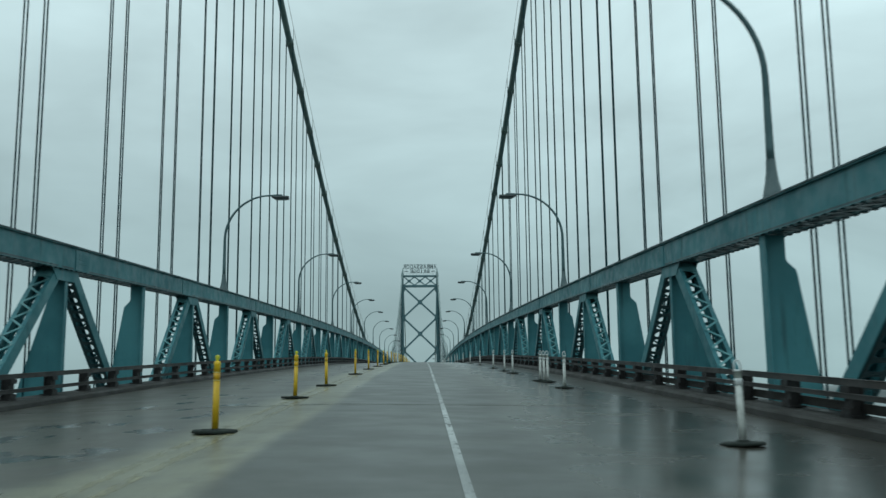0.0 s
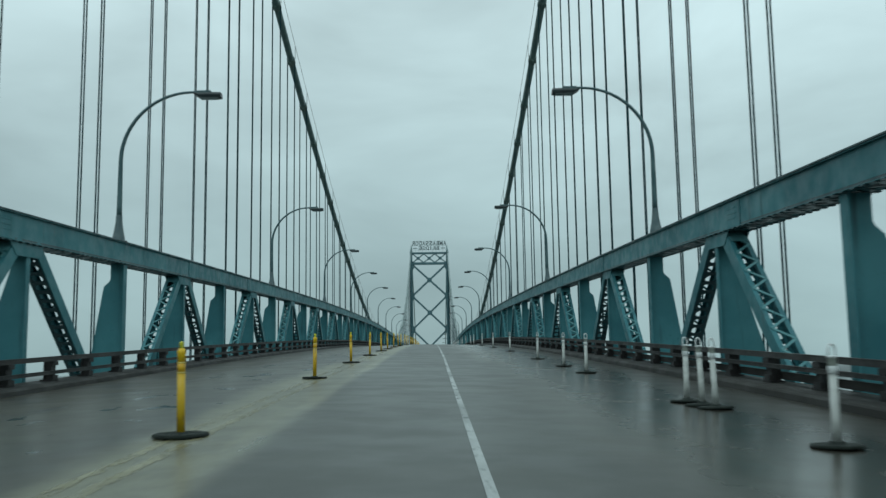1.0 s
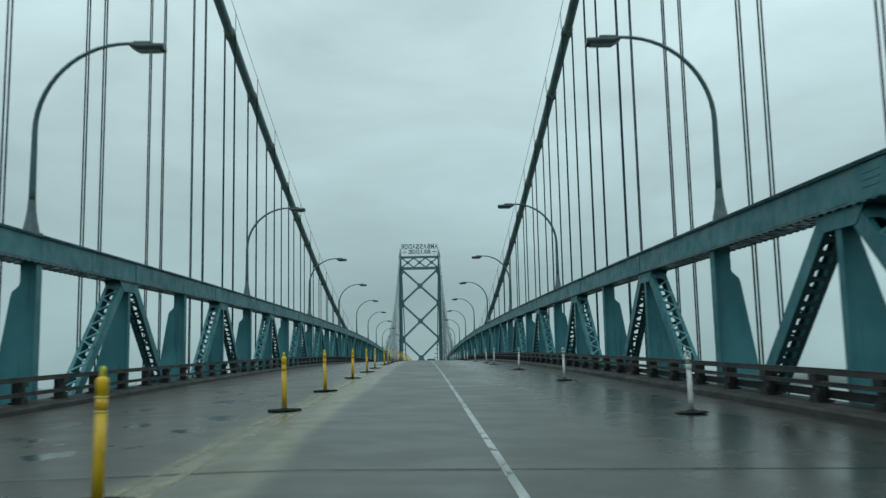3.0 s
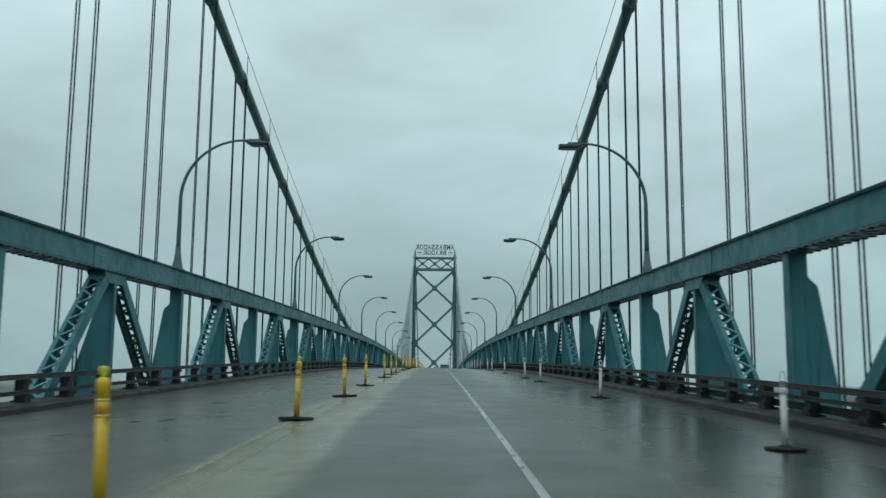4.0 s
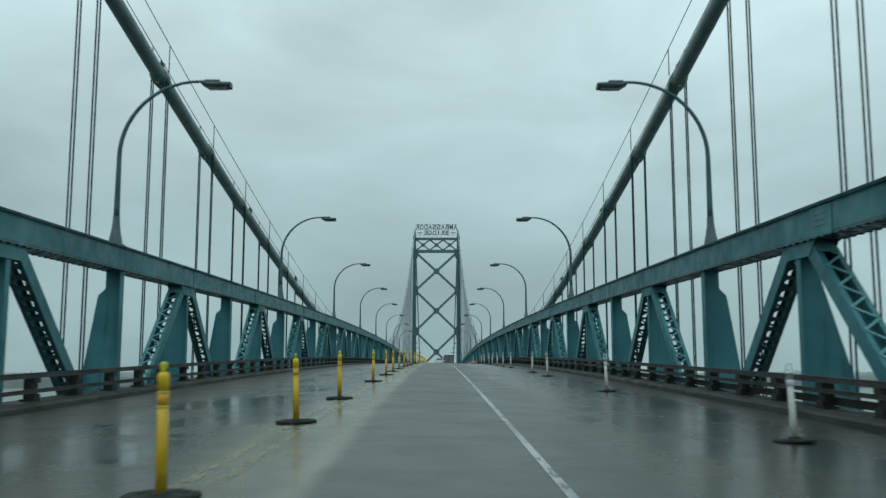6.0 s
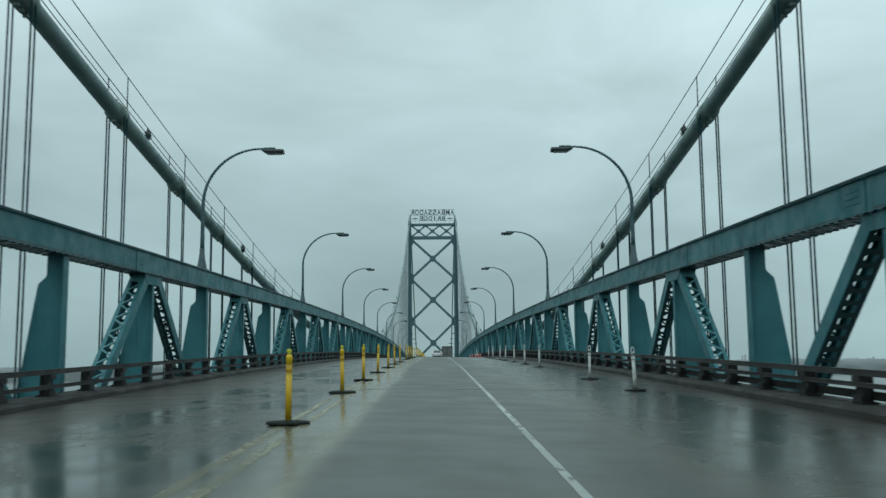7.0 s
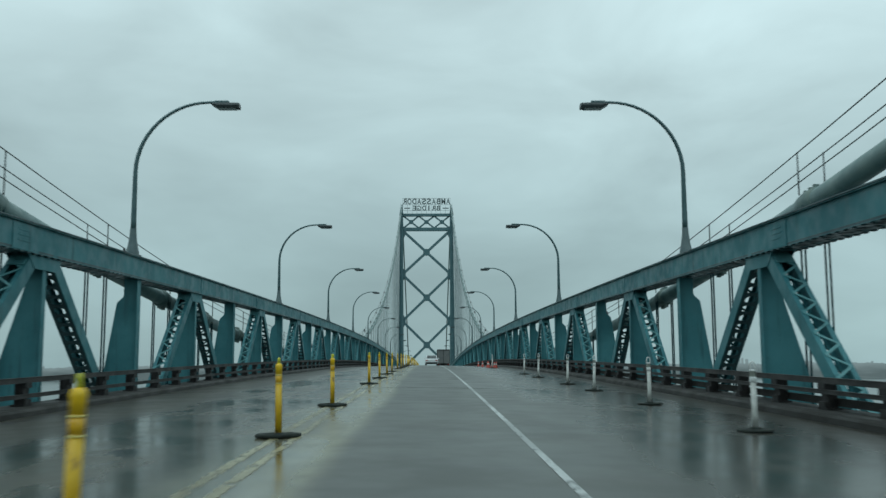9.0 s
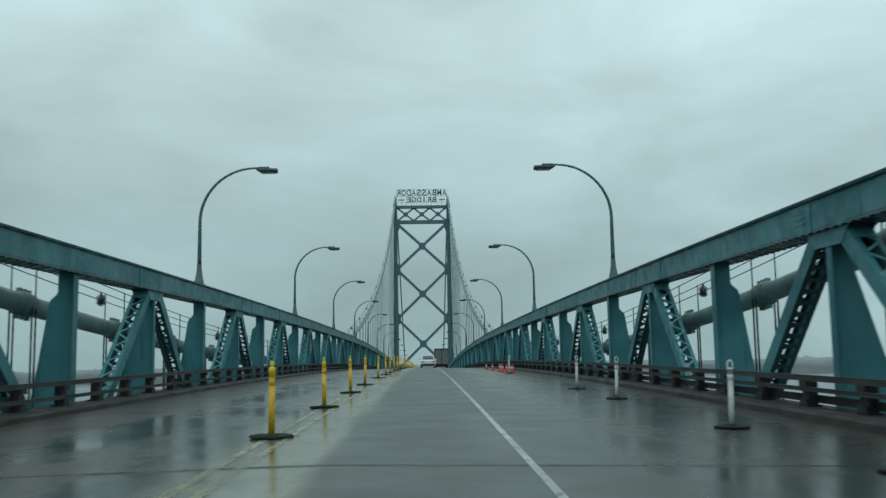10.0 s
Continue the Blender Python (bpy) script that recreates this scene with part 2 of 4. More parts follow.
    wet = p.math("MULTIPLY", wet, p.math("SUBTRACT", 1.0, p.math("MULTIPLY", left, p.ramp(sep.outputs["Y"], 118.0, 78.0, 0.0, 0.75))))
    pool = p.math("MULTIPLY", p.math("MULTIPLY", left, p.ramp(sep.outputs["Y"], 98.0, 130.0)), p.ramp(p.noise(0.45, 6, (1.0, 0.45, 1.0), 0.62), 0.40, 0.56, 0.18, 1.0))
    wet = p.math("MAXIMUM", p.math("MAXIMUM", wet, pool), scars)
    shoulder = p.math("MAXIMUM", p.ramp(wander, 6.0, 7.2), p.ramp(wander, -4.3, -5.6))
    wet = p.math("MULTIPLY", wet, p.math("SUBTRACT", 1.0, p.math("MULTIPLY", shoulder, 0.8)))
    c = p.mix(p.math("MULTIPLY", wet, 0.22), c, (0.022, 0.021, 0.016))
    p.color(c)
    dry_rough = p.ramp(p.noise(0.9, 3), 0.3, 0.7, 0.33, 0.40)
    p.rough(p.math("ADD", p.math("SUBTRACT", dry_rough, p.math("MULTIPLY", wet, 0.19)), p.math("MULTIPLY", shoulder, 0.08)))
    # shallow cross grooves plus grain
    w = p.n.new("ShaderNodeTexWave")
    w.wave_type, w.bands_direction = "BANDS", "Y"
    w.inputs["Scale"].default_value, w.inputs["Distortion"].default_value = 2.2, 0.6
    w.inputs["Detail"].default_value, w.inputs["Detail Scale"].default_value = 1.0, 0.6
    p.l.new(p.pos((0.1, 1, 1)), w.inputs["Vector"])
    dry = p.math("SUBTRACT", 1.0, p.math("MULTIPLY", wet, 0.97))
    h = p.math("ADD", p.math("MULTIPLY", p.math("MULTIPLY", w.outputs["Fac"], groove), 0.12), p.noise(40.0, 3))
    p.bump(p.math("MULTIPLY", p.math("SUBTRACT", h, 0.56), dry), 0.02, 0.01)
    return p.m


ROAD = wet_concrete()


def worn_paint(name, paint, amount, age, patch, middles=()):
    """Road paint that has worn off in patches, so that the deck shows through; middles: the x of lines whose edges have rubbed away."""
    p = Mat(name, paint, 0.28)
    broad = p.ramp(p.noise(1.1, 4, (1.0, 0.25, 1.0)), 0.40, 0.66, 0.0, patch)
    chips = p.ramp(p.noise(7.0, 5, (1.0, 0.35, 1.0)), amount, amount + 0.24, 0.0, 0.85)
    sep = p.n.new("ShaderNodeSeparateXYZ")
    p.l.new(p.pos(), sep.inputs[0])
    older = p.ramp(sep.outputs["Y"], 150.0, 110.0, 0.0, age)
    worn = p.math("MINIMUM", p.math("ADD", p.math("MAXIMUM", broad, chips), older), 1.0)
    if middles:
        shaky = p.math("ADD", sep.outputs["X"], p.ramp(p.noise(9.0, 4), 0.25, 0.75, -0.035, 0.035))
        gaps = [p.math("ABSOLUTE", p.math("SUBTRACT", shaky, x), 0.0) for x in middles]
        rubbed = p.ramp(p.math("MINIMUM", gaps[0], gaps[1]), 0.025, 0.085)
        worn = p.math("MAXIMUM", worn, rubbed)
    p.color(p.mix(p.ramp(p.noise(30.0, 3), 0.3, 0.7), paint, tuple(k * 0.7 for k in paint)))
    p.bump(p.noise(25.0, 3), 0.05, 0.004)
    clear, mix = p.n.new("ShaderNodeBsdfTransparent"), p.n.new("ShaderNodeMixShader")
    p.l.new(worn, mix.inputs["Fac"])
    p.l.new(p.b.outputs[0], mix.inputs[1])
    p.l.new(clear.outputs[0], mix.inputs[2])
    p.l.new(mix.outputs[0], p.n["Material Output"].inputs["Surface"])
    return p.m


YELLOW_LINE = worn_paint("worn_yellow_line", (0.350, 0.310, 0.172), 0.44, 0.25, 0.62, (-1.60, -1.30))
WHITE_LINE = worn_paint("worn_white_line", (0.500, 0.515, 0.500), 0.50, 0.10, 0.35)


def river():
    p = Mat("grey_river_water", (0.10, 0.13, 0.13), 0.28)
    p.b.inputs["Specular IOR Level"].default_value = 0.5
    p.color(p.mix(p.ramp(p.noise(0.004, 4), 0.35, 0.65), (0.065, 0.088, 0.086), (0.105, 0.130, 0.126)))
    p.bump(p.noise(0.25, 4), 0.25, 0.4)
    return p.m


WATER = river()


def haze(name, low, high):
    """Far land with mist painted into its glow: darker near the water, fading into the cloud above, with faint blocks
    of trees and roofs.
    """
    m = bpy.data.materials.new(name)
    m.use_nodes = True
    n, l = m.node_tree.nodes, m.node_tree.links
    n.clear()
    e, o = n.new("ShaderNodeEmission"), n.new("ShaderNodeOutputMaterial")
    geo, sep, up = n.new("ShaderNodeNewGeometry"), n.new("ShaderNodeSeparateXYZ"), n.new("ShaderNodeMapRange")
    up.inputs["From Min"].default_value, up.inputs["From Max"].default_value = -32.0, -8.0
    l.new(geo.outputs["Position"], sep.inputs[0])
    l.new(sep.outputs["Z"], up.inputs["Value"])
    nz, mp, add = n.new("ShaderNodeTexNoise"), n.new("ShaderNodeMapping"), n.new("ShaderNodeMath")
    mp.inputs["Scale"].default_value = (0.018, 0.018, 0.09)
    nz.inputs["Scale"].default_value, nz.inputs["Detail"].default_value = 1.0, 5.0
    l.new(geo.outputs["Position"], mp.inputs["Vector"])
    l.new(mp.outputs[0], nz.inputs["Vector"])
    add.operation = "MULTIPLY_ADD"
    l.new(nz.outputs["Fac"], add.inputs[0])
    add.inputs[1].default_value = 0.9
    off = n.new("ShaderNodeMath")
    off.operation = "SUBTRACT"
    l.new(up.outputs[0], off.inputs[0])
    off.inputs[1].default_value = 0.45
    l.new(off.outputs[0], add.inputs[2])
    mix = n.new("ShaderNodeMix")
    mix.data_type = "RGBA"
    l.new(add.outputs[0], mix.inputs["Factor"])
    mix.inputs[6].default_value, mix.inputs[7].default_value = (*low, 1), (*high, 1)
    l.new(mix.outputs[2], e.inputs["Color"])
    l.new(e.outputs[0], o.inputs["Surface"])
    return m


FAR_LAND = haze("painted_mist_far_shore", (0.098, 0.140, 0.145), (0.205, 0.282, 0.292))

# ---- measures of the bridge ----
CREST, GRADE = 251.07, 0.0000981
PANEL, LAMP_Y = 7.2429, 47.844
TRUSS_IN, TRUSS_OUT, CABLE_X = 8.60, 9.06, 9.95
CHORD_TOP, CHORD_LOW, BOTTOM = 4.16, 3.45, -2.2
FIRST, LAST = -8, 66
TOWER_Y = 532.0


def road_z(y):
    return -GRADE * (y - CREST) ** 2


def crown(x):
    """The roadway falls away from its axis on both sides."""
    return -0.020 * (math.sqrt((x + 0.35) ** 2 + 0.04) - 1.365)


def slope(y):
    return -2 * GRADE * (y - CREST)


def cable_z(y):
    return 0.90 + 0.000788 * (y - CREST) ** 2


def node_y(i):
    return LAMP_Y + i * PANEL


# ---- mesh helpers ----
def add_box(bm, x0, x1, y0, y1, z0, z1):
    v = [bm.verts.new((x, y, z)) for x in (x0, x1) for y in (y0, y1) for z in (z0, z1)]
    for f in ((0, 1, 3, 2), (4, 6, 7, 5), (0, 4, 5, 1), (2, 3, 7, 6), (0, 2, 6, 4), (1, 5, 7, 3)):
        bm.faces.new([v[i] for i in f])
    return v


def add_bar(bm, a, b, width, depth, up=(0, 0, 1)):
    """A straight bar of rectangular section from a to b; width across, depth along up."""
    a, b = Vector(a), Vector(b)
    d = (b - a).normalized()
    s = d.cross(Vector(up))
    s = (s if s.length > 1e-6 else d.cross(Vector((1, 0, 0)))).normalized()
    u = s.cross(d).normalized()
    ring = []
    for p in (a, b):
        ring.append([bm.verts.new(p + s * sx * width / 2 + u * su * depth / 2) for sx, su in ((-1, -1), (1, -1), (1, 1), (-1, 1))])
    for i in range(4):
        bm.faces.new((ring[0][i], ring[0][(i + 1) % 4], ring[1][(i + 1) % 4], ring[1][i]))
    bm.faces.new(ring[0][::-1])
    bm.faces.new(ring[1])


def add_tube(bm, points, radii, sides=10, close=True):
    """A tube along points, with a radius at each."""
    pts = [Vector(p) for p in points]
    rings = []
    ref = Vector((0.0, 0.0, 1.0))
    d0 = (pts[1] - pts[0]).normalized()
    if abs(d0.dot(ref)) > 0.9:
        ref = Vector((0.0, 1.0, 0.0))
    for i, p in enumerate(pts):
        d = (pts[min(i + 1, len(pts) - 1)] - pts[max(i - 1, 0)]).normalized()
        s = d.cross(ref).normalized()
        u = s.cross(d).normalized()
        r = radii[i] if isinstance(radii, (list, tuple)) else radii
        rings.append([bm.verts.new(p + (s * math.cos(a) + u * math.sin(a)) * r) for a in (2 * math.pi * k / sides for k in range(sides))])
    for ra, rb in zip(rings, rings[1:]):
        for k in range(sides):
            f = bm.faces.new((ra[k], ra[(k + 1) % sides], rb[(k + 1) % sides], rb[k]))
            f.smooth = True
    if close:
        bm.faces.new(rings[0][::-1])
        bm.faces.new(rings[-1])


def add_plate(bm, outline, y0, y1):
    """An upright plate from an outline in x and z, between two y."""
    a = [bm.verts.new((x, y0, z)) for x, z in outline]
    b = [bm.verts.new((x, y1, z)) for x, z in outline]
    n = len(outline)
    bm.faces.new(a)
    bm.faces.new(b[::-1])
    for i in range(n):
        bm.faces.new((a[i], b[i], b[(i + 1) % n], a[(i + 1) % n]))


def lathe(bm, profile, sides=16):
    """A turned shape about z from (radius, z) pairs."""
    rings = [[bm.verts.new((r * math.cos(2 * math.pi * k / sides), r * math.sin(2 * math.pi * k / sides), z)) for k in range(sides)] for r, z in profile]
    for ra, rb in zip(rings, rings[1:]):
        for k in range(sides):
            f = bm.faces.new((ra[k], ra[(k + 1) % sides], rb[(k + 1) % sides], rb[k]))
            f.smooth = True
    bm.faces.new(rings[0][::-1])
    bm.faces.new(rings[-1])


def mesh_of(bm, name, material):
    bmesh.ops.recalc_face_normals(bm, faces=bm.faces)
    me = bpy.data.meshes.new(name)
    bm.to_mesh(me)
    bm.free()
    me.materials.append(material)
    return me


def part(name, bm, material, parent, label="", at=None):
    """One mesh object under a thing or a part; bm may be a bmesh or a mesh to share."""
    me = bm if isinstance(bm, bpy.types.Mesh) else mesh_of(bm, name, material)
    ob = new(name, me)
    ob.parent = parent
    if at is not None:
        ob.matrix_basis = at
    return tagged(ob, label)


def thing(name, label, category, group="", kind="", at=None):
    ob = new(name)
    ob.empty_display_size = 0.2
    if at is not None:
        ob.matrix_basis = at
    return tagged(ob, label, category, group, kind)


def made(fn):
    bm = bmesh.new()
    fn(bm)
    return bm


# ---- water and far shore ----
def build_distance():
    bm = bmesh.new()
    v = [bm.verts.new(p) for p in ((-4500, -4500, -50), (4500, -4500, -50), (4500, 4800, -50), (-4500, 4800, -50))]
    bm.faces.new(v)
    tagged(new("water", mesh_of(bm, "water", WATER)), "grey choppy river water far below the bridge", "river", kind="structure")
    rng = random.Random(4)
    bm = bmesh.new()
    n, r = 2880, 2600.0
    h = 39.0
    for k in range(n):
        a0, a1 = 2 * math.pi * k / n, 2 * math.pi * (k + 1) / n
        h += rng.uniform(-1.3, 1.3) + (39.0 - h) * 0.05
        tall = h + (rng.uniform(2, 6) if rng.random() < 0.07 else 0.0)
        quad = [bm.verts.new((r * math.cos(a), r * math.sin(a) + 250, z)) for a, z in ((a0, -50), (a1, -50), (a1, -50 + tall), (a0, -50 + tall + rng.uniform(-1.5, 1.5)))]
        bm.faces.new(quad)
    for deg, wide, tall in ((70.25, 8.0, 51.0), (70.52, 6.0, 54.0), (70.70, 5.0, 52.0), (66.8, 14.0, 45.0)):
        a0, a1 = math.radians(deg), math.radians(deg) + wide / r
        bm.faces.new([bm.verts.new(((r - 6) * math.cos(a), (r - 6) * math.sin(a) + 250, z)) for a, z in ((a0, -50), (a1, -50), (a1, -50 + tall), (a0, -50 + tall))])
    tagged(new("backdrop", mesh_of(bm, "backdrop", FAR_LAND)), "low far shore with trees and buildings, mist painted into its glow", "far shore", kind="structure")


build_distance()

# ---- roadway ----
HALF_ROAD = 8.55
ACROSS = (-6.5, -4.5, -3.0, -1.8, -1.0, -0.65, -0.35, -0.05, 0.3, 0.9, 1.8, 3.0, 4.5, 6.5)
JOINTS = [-14.0] + [19.35 + 43.28 * k for k in range(12)] + [536.0, 590.0, 645.0, 700.0]


WANDER = ((-12, -0.06), (45, -0.03), (54, -0.01), (85, -0.03), (117, -0.045), (154, -0.04), (173, -0.01), (600, 0.0))


def wander(y):
    """The white line was not painted quite straight."""
    for (ya, a), (yb, b) in zip(WANDER, WANDER[1:]):
        if y <= yb:
            k = max(0.0, (y - ya) / (yb - ya))
            k = k * k * (3 - 2 * k)
            return a + (b - a) * k
    return 0.0


def strip(bm, x0, x1, y0, y1, z0, z1=None, step=4.0, drift=None):
    """A strip that follows the roadway's curve and crown; z0 above it, with a thickness down to z1 where given."""
    n = max(1, int((y1 - y0) / step))
    xs = [x0] + [x for x in ACROSS if x0 + 0.01 < x < x1 - 0.01] + [x1]
    rows = []
    for i in range(n + 1):
        y = y0 + (y1 - y0) * i / n
        z = road_z(y)
        dx = drift(y) if drift else 0.0
        row = [bm.verts.new((x + dx, y, z + crown(x + dx) + z0)) for x in xs]
        if z1 is not None:
            row += [bm.verts.new((x + dx, y, z + crown(x + dx) + z1)) for x in reversed(xs)]
        rows.append(row)
    for p, q in zip(rows, rows[1:]):
        m = len(p)
        for k in range(m - 1 if z1 is None else m):
            j = (k + 1) % m
            bm.faces.new((p[k], p[j], q[j], q[k]))
    if z1 is not None:
        bm.faces.new(rows[0][::-1])
        bm.faces.new(rows[-1])


def kerb_shape(bm, s):
    """A low concrete kerb with a battered, rounded face; its foot stands in the gutter."""
    prof = [(7.58, -0.16), (7.60, -0.02), (7.625, 0.012), (7.67, 0.030), (8.55, 0.036), (8.55, -0.16)]
    ys = [-14.0 + 5.0 * k for k in range(111)]
    rows = [[bm.verts.new((s * x, y, road_z(y) + z)) for x, z in prof] for y in ys]
    for p, q in zip(rows, rows[1:]):
        for k in range(6):
            bm.faces.new((p[k], p[(k + 1) % 6], q[(k + 1) % 6], q[k]))
    bm.faces.new(rows[0][::-1])
    bm.faces.new(rows[-1])


def build_road():
    rng = random.Random(21)
    deck = thing("road", "wet worn concrete bridge roadway with paler middle lane", "road", kind="structure")
    for a, b in zip(JOINTS, JOINTS[1:]):
        part("deck_slab", made(lambda bm: strip(bm, -HALF_ROAD, HALF_ROAD, a + 0.036, b - 0.036, 0.0, -0.28)), ROAD, deck)
        part("joint_filler", made(lambda bm: strip(bm, -HALF_ROAD, HALF_ROAD, b - 0.036, b + 0.036, -0.004, -0.2)), JOINT, deck, "dark expansion joint")
        # steel edge bars, worn bright where the wheels cross and broken where they have been patched over
        x = -3.1
        while x < 3.6:
            run = rng.uniform(0.9, 2.4)
            for e in (-1, 1):
                if rng.random() < 0.85:
                    y = b + e * 0.062
                    part("joint_edge", made(lambda bm: strip(bm, x, x + run, y - 0.017, y + 0.017, 0.004, -0.03)), JOINT_EDGE, deck, "worn pale steel joint edge")
            x += run + rng.uniform(0.05, 0.35)
    for x, w, m, nm in ((-1.60, 0.20, YELLOW_LINE, "yellow_line"), (-1.30, 0.20, YELLOW_LINE, "yellow_line"), (1.862, 0.092, WHITE_LINE, "white_line")):
        part(nm, made(lambda bm: strip(bm, x - w / 2, x + w / 2, -12, 534, 0.004, drift=wander if m is WHITE_LINE else None)), m, deck, "worn " + nm.replace("_", " "))
    for s in (-1, 1):
        tagged(new("kerb", mesh_of(made(lambda bm: kerb_shape(bm, s)), "kerb", KERB)), "low damp concrete kerb under the guardrail", "kerb", kind="structure")


build_road()


# ---- stiffening trusses ----
def lacing(bm, length, half, z, pitch, width=0.06, thick=0.012, start=0.0):
    """Zigzag flat bars in the plane z, along y, between x = -half and half."""
    n = int((length - start) / pitch)
    for i in range(n):
        y = start + i * pitch
        s = 1 if i % 2 else -1
        add_bar(bm, (-half * s, y, z), (half * s, y + pitch, z), width, thick)


HALF_BOX = (TRUSS_OUT - TRUSS_IN) / 2
TRUSS_MID = (TRUSS_OUT + TRUSS_IN) / 2


def chord_mesh():
    bm = bmesh.new()
    z0, z1, L = CHORD_LOW, CHORD_TOP, PANEL + 0.02
    for s in (-1, 1):
        add_box(bm, s * HALF_BOX - 0.015, s * HALF_BOX + 0.015, 0, L, z0 + 0.085, z1 - 0.03)
        x = s * (HALF_BOX + 0.03)
        add_box(bm, min(x, x + s * 0.07), max(x, x + s * 0.07), 0, L, z0, z0 + 0.012)
        add_box(bm, min(s * (HALF_BOX - 0.1), s * (HALF_BOX + 0.03)), max(s * (HALF_BOX - 0.1), s * (HALF_BOX + 0.03)), 0, L, z0, z0 + 0.012)
        x0, x1 = sorted((s * (HALF_BOX + 0.017), s * (HALF_BOX + 0.085)))
        add_box(bm, x0, x1, 0, L, z1 - 0.055, z1 - 0.032)
    return mesh_of(bm, "top_chord", STEEL)


def chord_lacing_mesh():
    bm = bmesh.new()
    lacing(bm, PANEL, HALF_BOX, CHORD_LOW - 0.008, 0.36, 0.15)
    n = int(PANEL / 0.36)
    # dark strips below the webs paint in the soffit's shade
    for e in (-1, 1):
        add_box(bm, e * HALF_BOX - 0.012, e * HALF_BOX + 0.012, 0, PANEL + 0.02, CHORD_LOW + 0.013, CHORD_LOW + 0.084)
    for i in range(n):
        q = -1 if i % 2 else 1
        add_bar(bm, (-HALF_BOX * q, i * 0.36, CHORD_LOW + 0.02), (HALF_BOX * q, (i + 1) * 0.36, CHORD_LOW + 0.02), 0.15, 0.012)
        for e in (-1, 1):
            add_box(bm, e * (HALF_BOX + 0.06) - 0.05, e * (HALF_BOX + 0.06) + 0.05, i * 0.36 - 0.07, i * 0.36 + 0.07, CHORD_LOW - 0.028, CHORD_LOW - 0.004)
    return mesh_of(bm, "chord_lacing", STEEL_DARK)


def splice_mesh():
    bm = bmesh.new()
    for s in (-1, 1):
        x0, x1 = sorted((s * (HALF_BOX + 0.016), s * (HALF_BOX + 0.034)))
        add_box(bm, x0, x1, -0.55, 0.55, CHORD_LOW + 0.03, CHORD_TOP - 0.07)
        for k in range(3):
            z = CHORD_LOW + 0.22 + 0.12 * k
            a, b = sorted((s * (HALF_BOX + 0.034), s * (HALF_BOX + 0.042)))
            add_box(bm, a, b, -0.30, 0.30, z, z + 0.05)
    bmesh.ops.bevel(bm, geom=bm.edges[:], offset=0.006, segments=1, affect="EDGES")
    return mesh_of(bm, "splice_plate", STEEL)


def diagonal_mesh(length):
    """A box member along y made of two flanged side plates; its lacing is a mesh of its own."""
    bm = bmesh.new()
    d = 0.18
    for s in (-1, 1):
        add_box(bm, s * HALF_BOX - 0.014, s * HALF_BOX + 0.014, 0, length, -d, d)
        for q in (-1, 1):
            x0, x1 = sorted((s * (HALF_BOX - 0.014), s * (HALF_BOX - 0.10)))
            z0, z1 = sorted((q * d, q * (d - 0.016)))
            add_box(bm, x0, x1, 0, length, z0, z1)
    return mesh_of(bm, "diagonal", STEEL)


UPPER = 1


HOLE_PITCH = 0.34


def hole_start(length):
    return (length - int((length - 0.2) / HOLE_PITCH) * HOLE_PITCH) / 2


def diagonal_lacing_mesh(length):
    bm = bmesh.new()
    q = UPPER
    lacing(bm, length - 0.05, HALF_BOX - 0.03, q * 0.188, HOLE_PITCH, 0.062, 0.014, hole_start(length))
    for y in (0.05, length - 0.75):
        add_box(bm, -HALF_BOX + 0.02, HALF_BOX - 0.02, y, y + 0.7, q * 0.205 - 0.006, q * 0.205 + 0.006)
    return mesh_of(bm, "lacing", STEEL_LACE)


def holed_plate_mesh(length):
    """The member's underside, its shade put into the dark paint: a plate with a row of oval holes along its middle."""
    bm = bmesh.new()
    q, w, pitch = -UPPER, HALF_BOX - 0.02, HOLE_PITCH
    n = int((length - 0.2) / pitch)
    y0 = hole_start(length)
    hole = [(0.5, 0.55), (0.28, 0.9), (-0.28, 0.9), (-0.5, 0.55), (-0.5, -0.55), (-0.28, -0.9), (0.28, -0.9), (0.5, -0.55)]
    rim = [(1, 0.35), (1, 1), (-1, 1), (-1, 0.35), (-1, -0.35), (-1, -1), (1, -1), (1, -0.35)]
    for k in range(n):
        yc = y0 + (k + 0.5) * pitch
        rows = []
        for z in (q * 0.186, q * 0.198):
            rows.append([bm.verts.new((a * 0.30, yc + b * pitch * 0.36, z)) for a, b in hole])
            rows.append([bm.verts.new((a * w, yc + b * pitch / 2, z)) for a, b in rim])
        for k2 in range(8):
            j = (k2 + 1) % 8
            bm.faces.new((rows[0][k2], rows[0][j], rows[1][j], rows[1][k2]))
            bm.faces.new((rows[2][k2], rows[3][k2], rows[3][j], rows[2][j]))
            bm.faces.new((rows[0][k2], rows[2][k2], rows[2][j], rows[0][j]))
    bmesh.ops.remove_doubles(bm, verts=bm.verts[:], dist=0.0005)
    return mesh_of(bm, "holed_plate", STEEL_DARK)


def vertical_plain_mesh():
    """The upright under a lamp or free top: a plate with a shoulder that flares outboard, flanged inside."""
    bm = bmesh.new()
    out = [(-0.22, BOTTOM), (1.10, BOTTOM), (1.04, -0.6), (0.81, 0.4), (0.47, 2.60), (0.44, 2.72), (0.27, 2.88), (0.24, 2.95), (0.24, CHORD_LOW), (-0.22, CHORD_LOW)]
    add_plate(bm, out, -0.016, 0.016)
    add_box(bm, -0.235, -0.205, -0.17, 0.17, BOTTOM, CHORD_LOW)
    return mesh_of(bm, "vertical", STEEL)


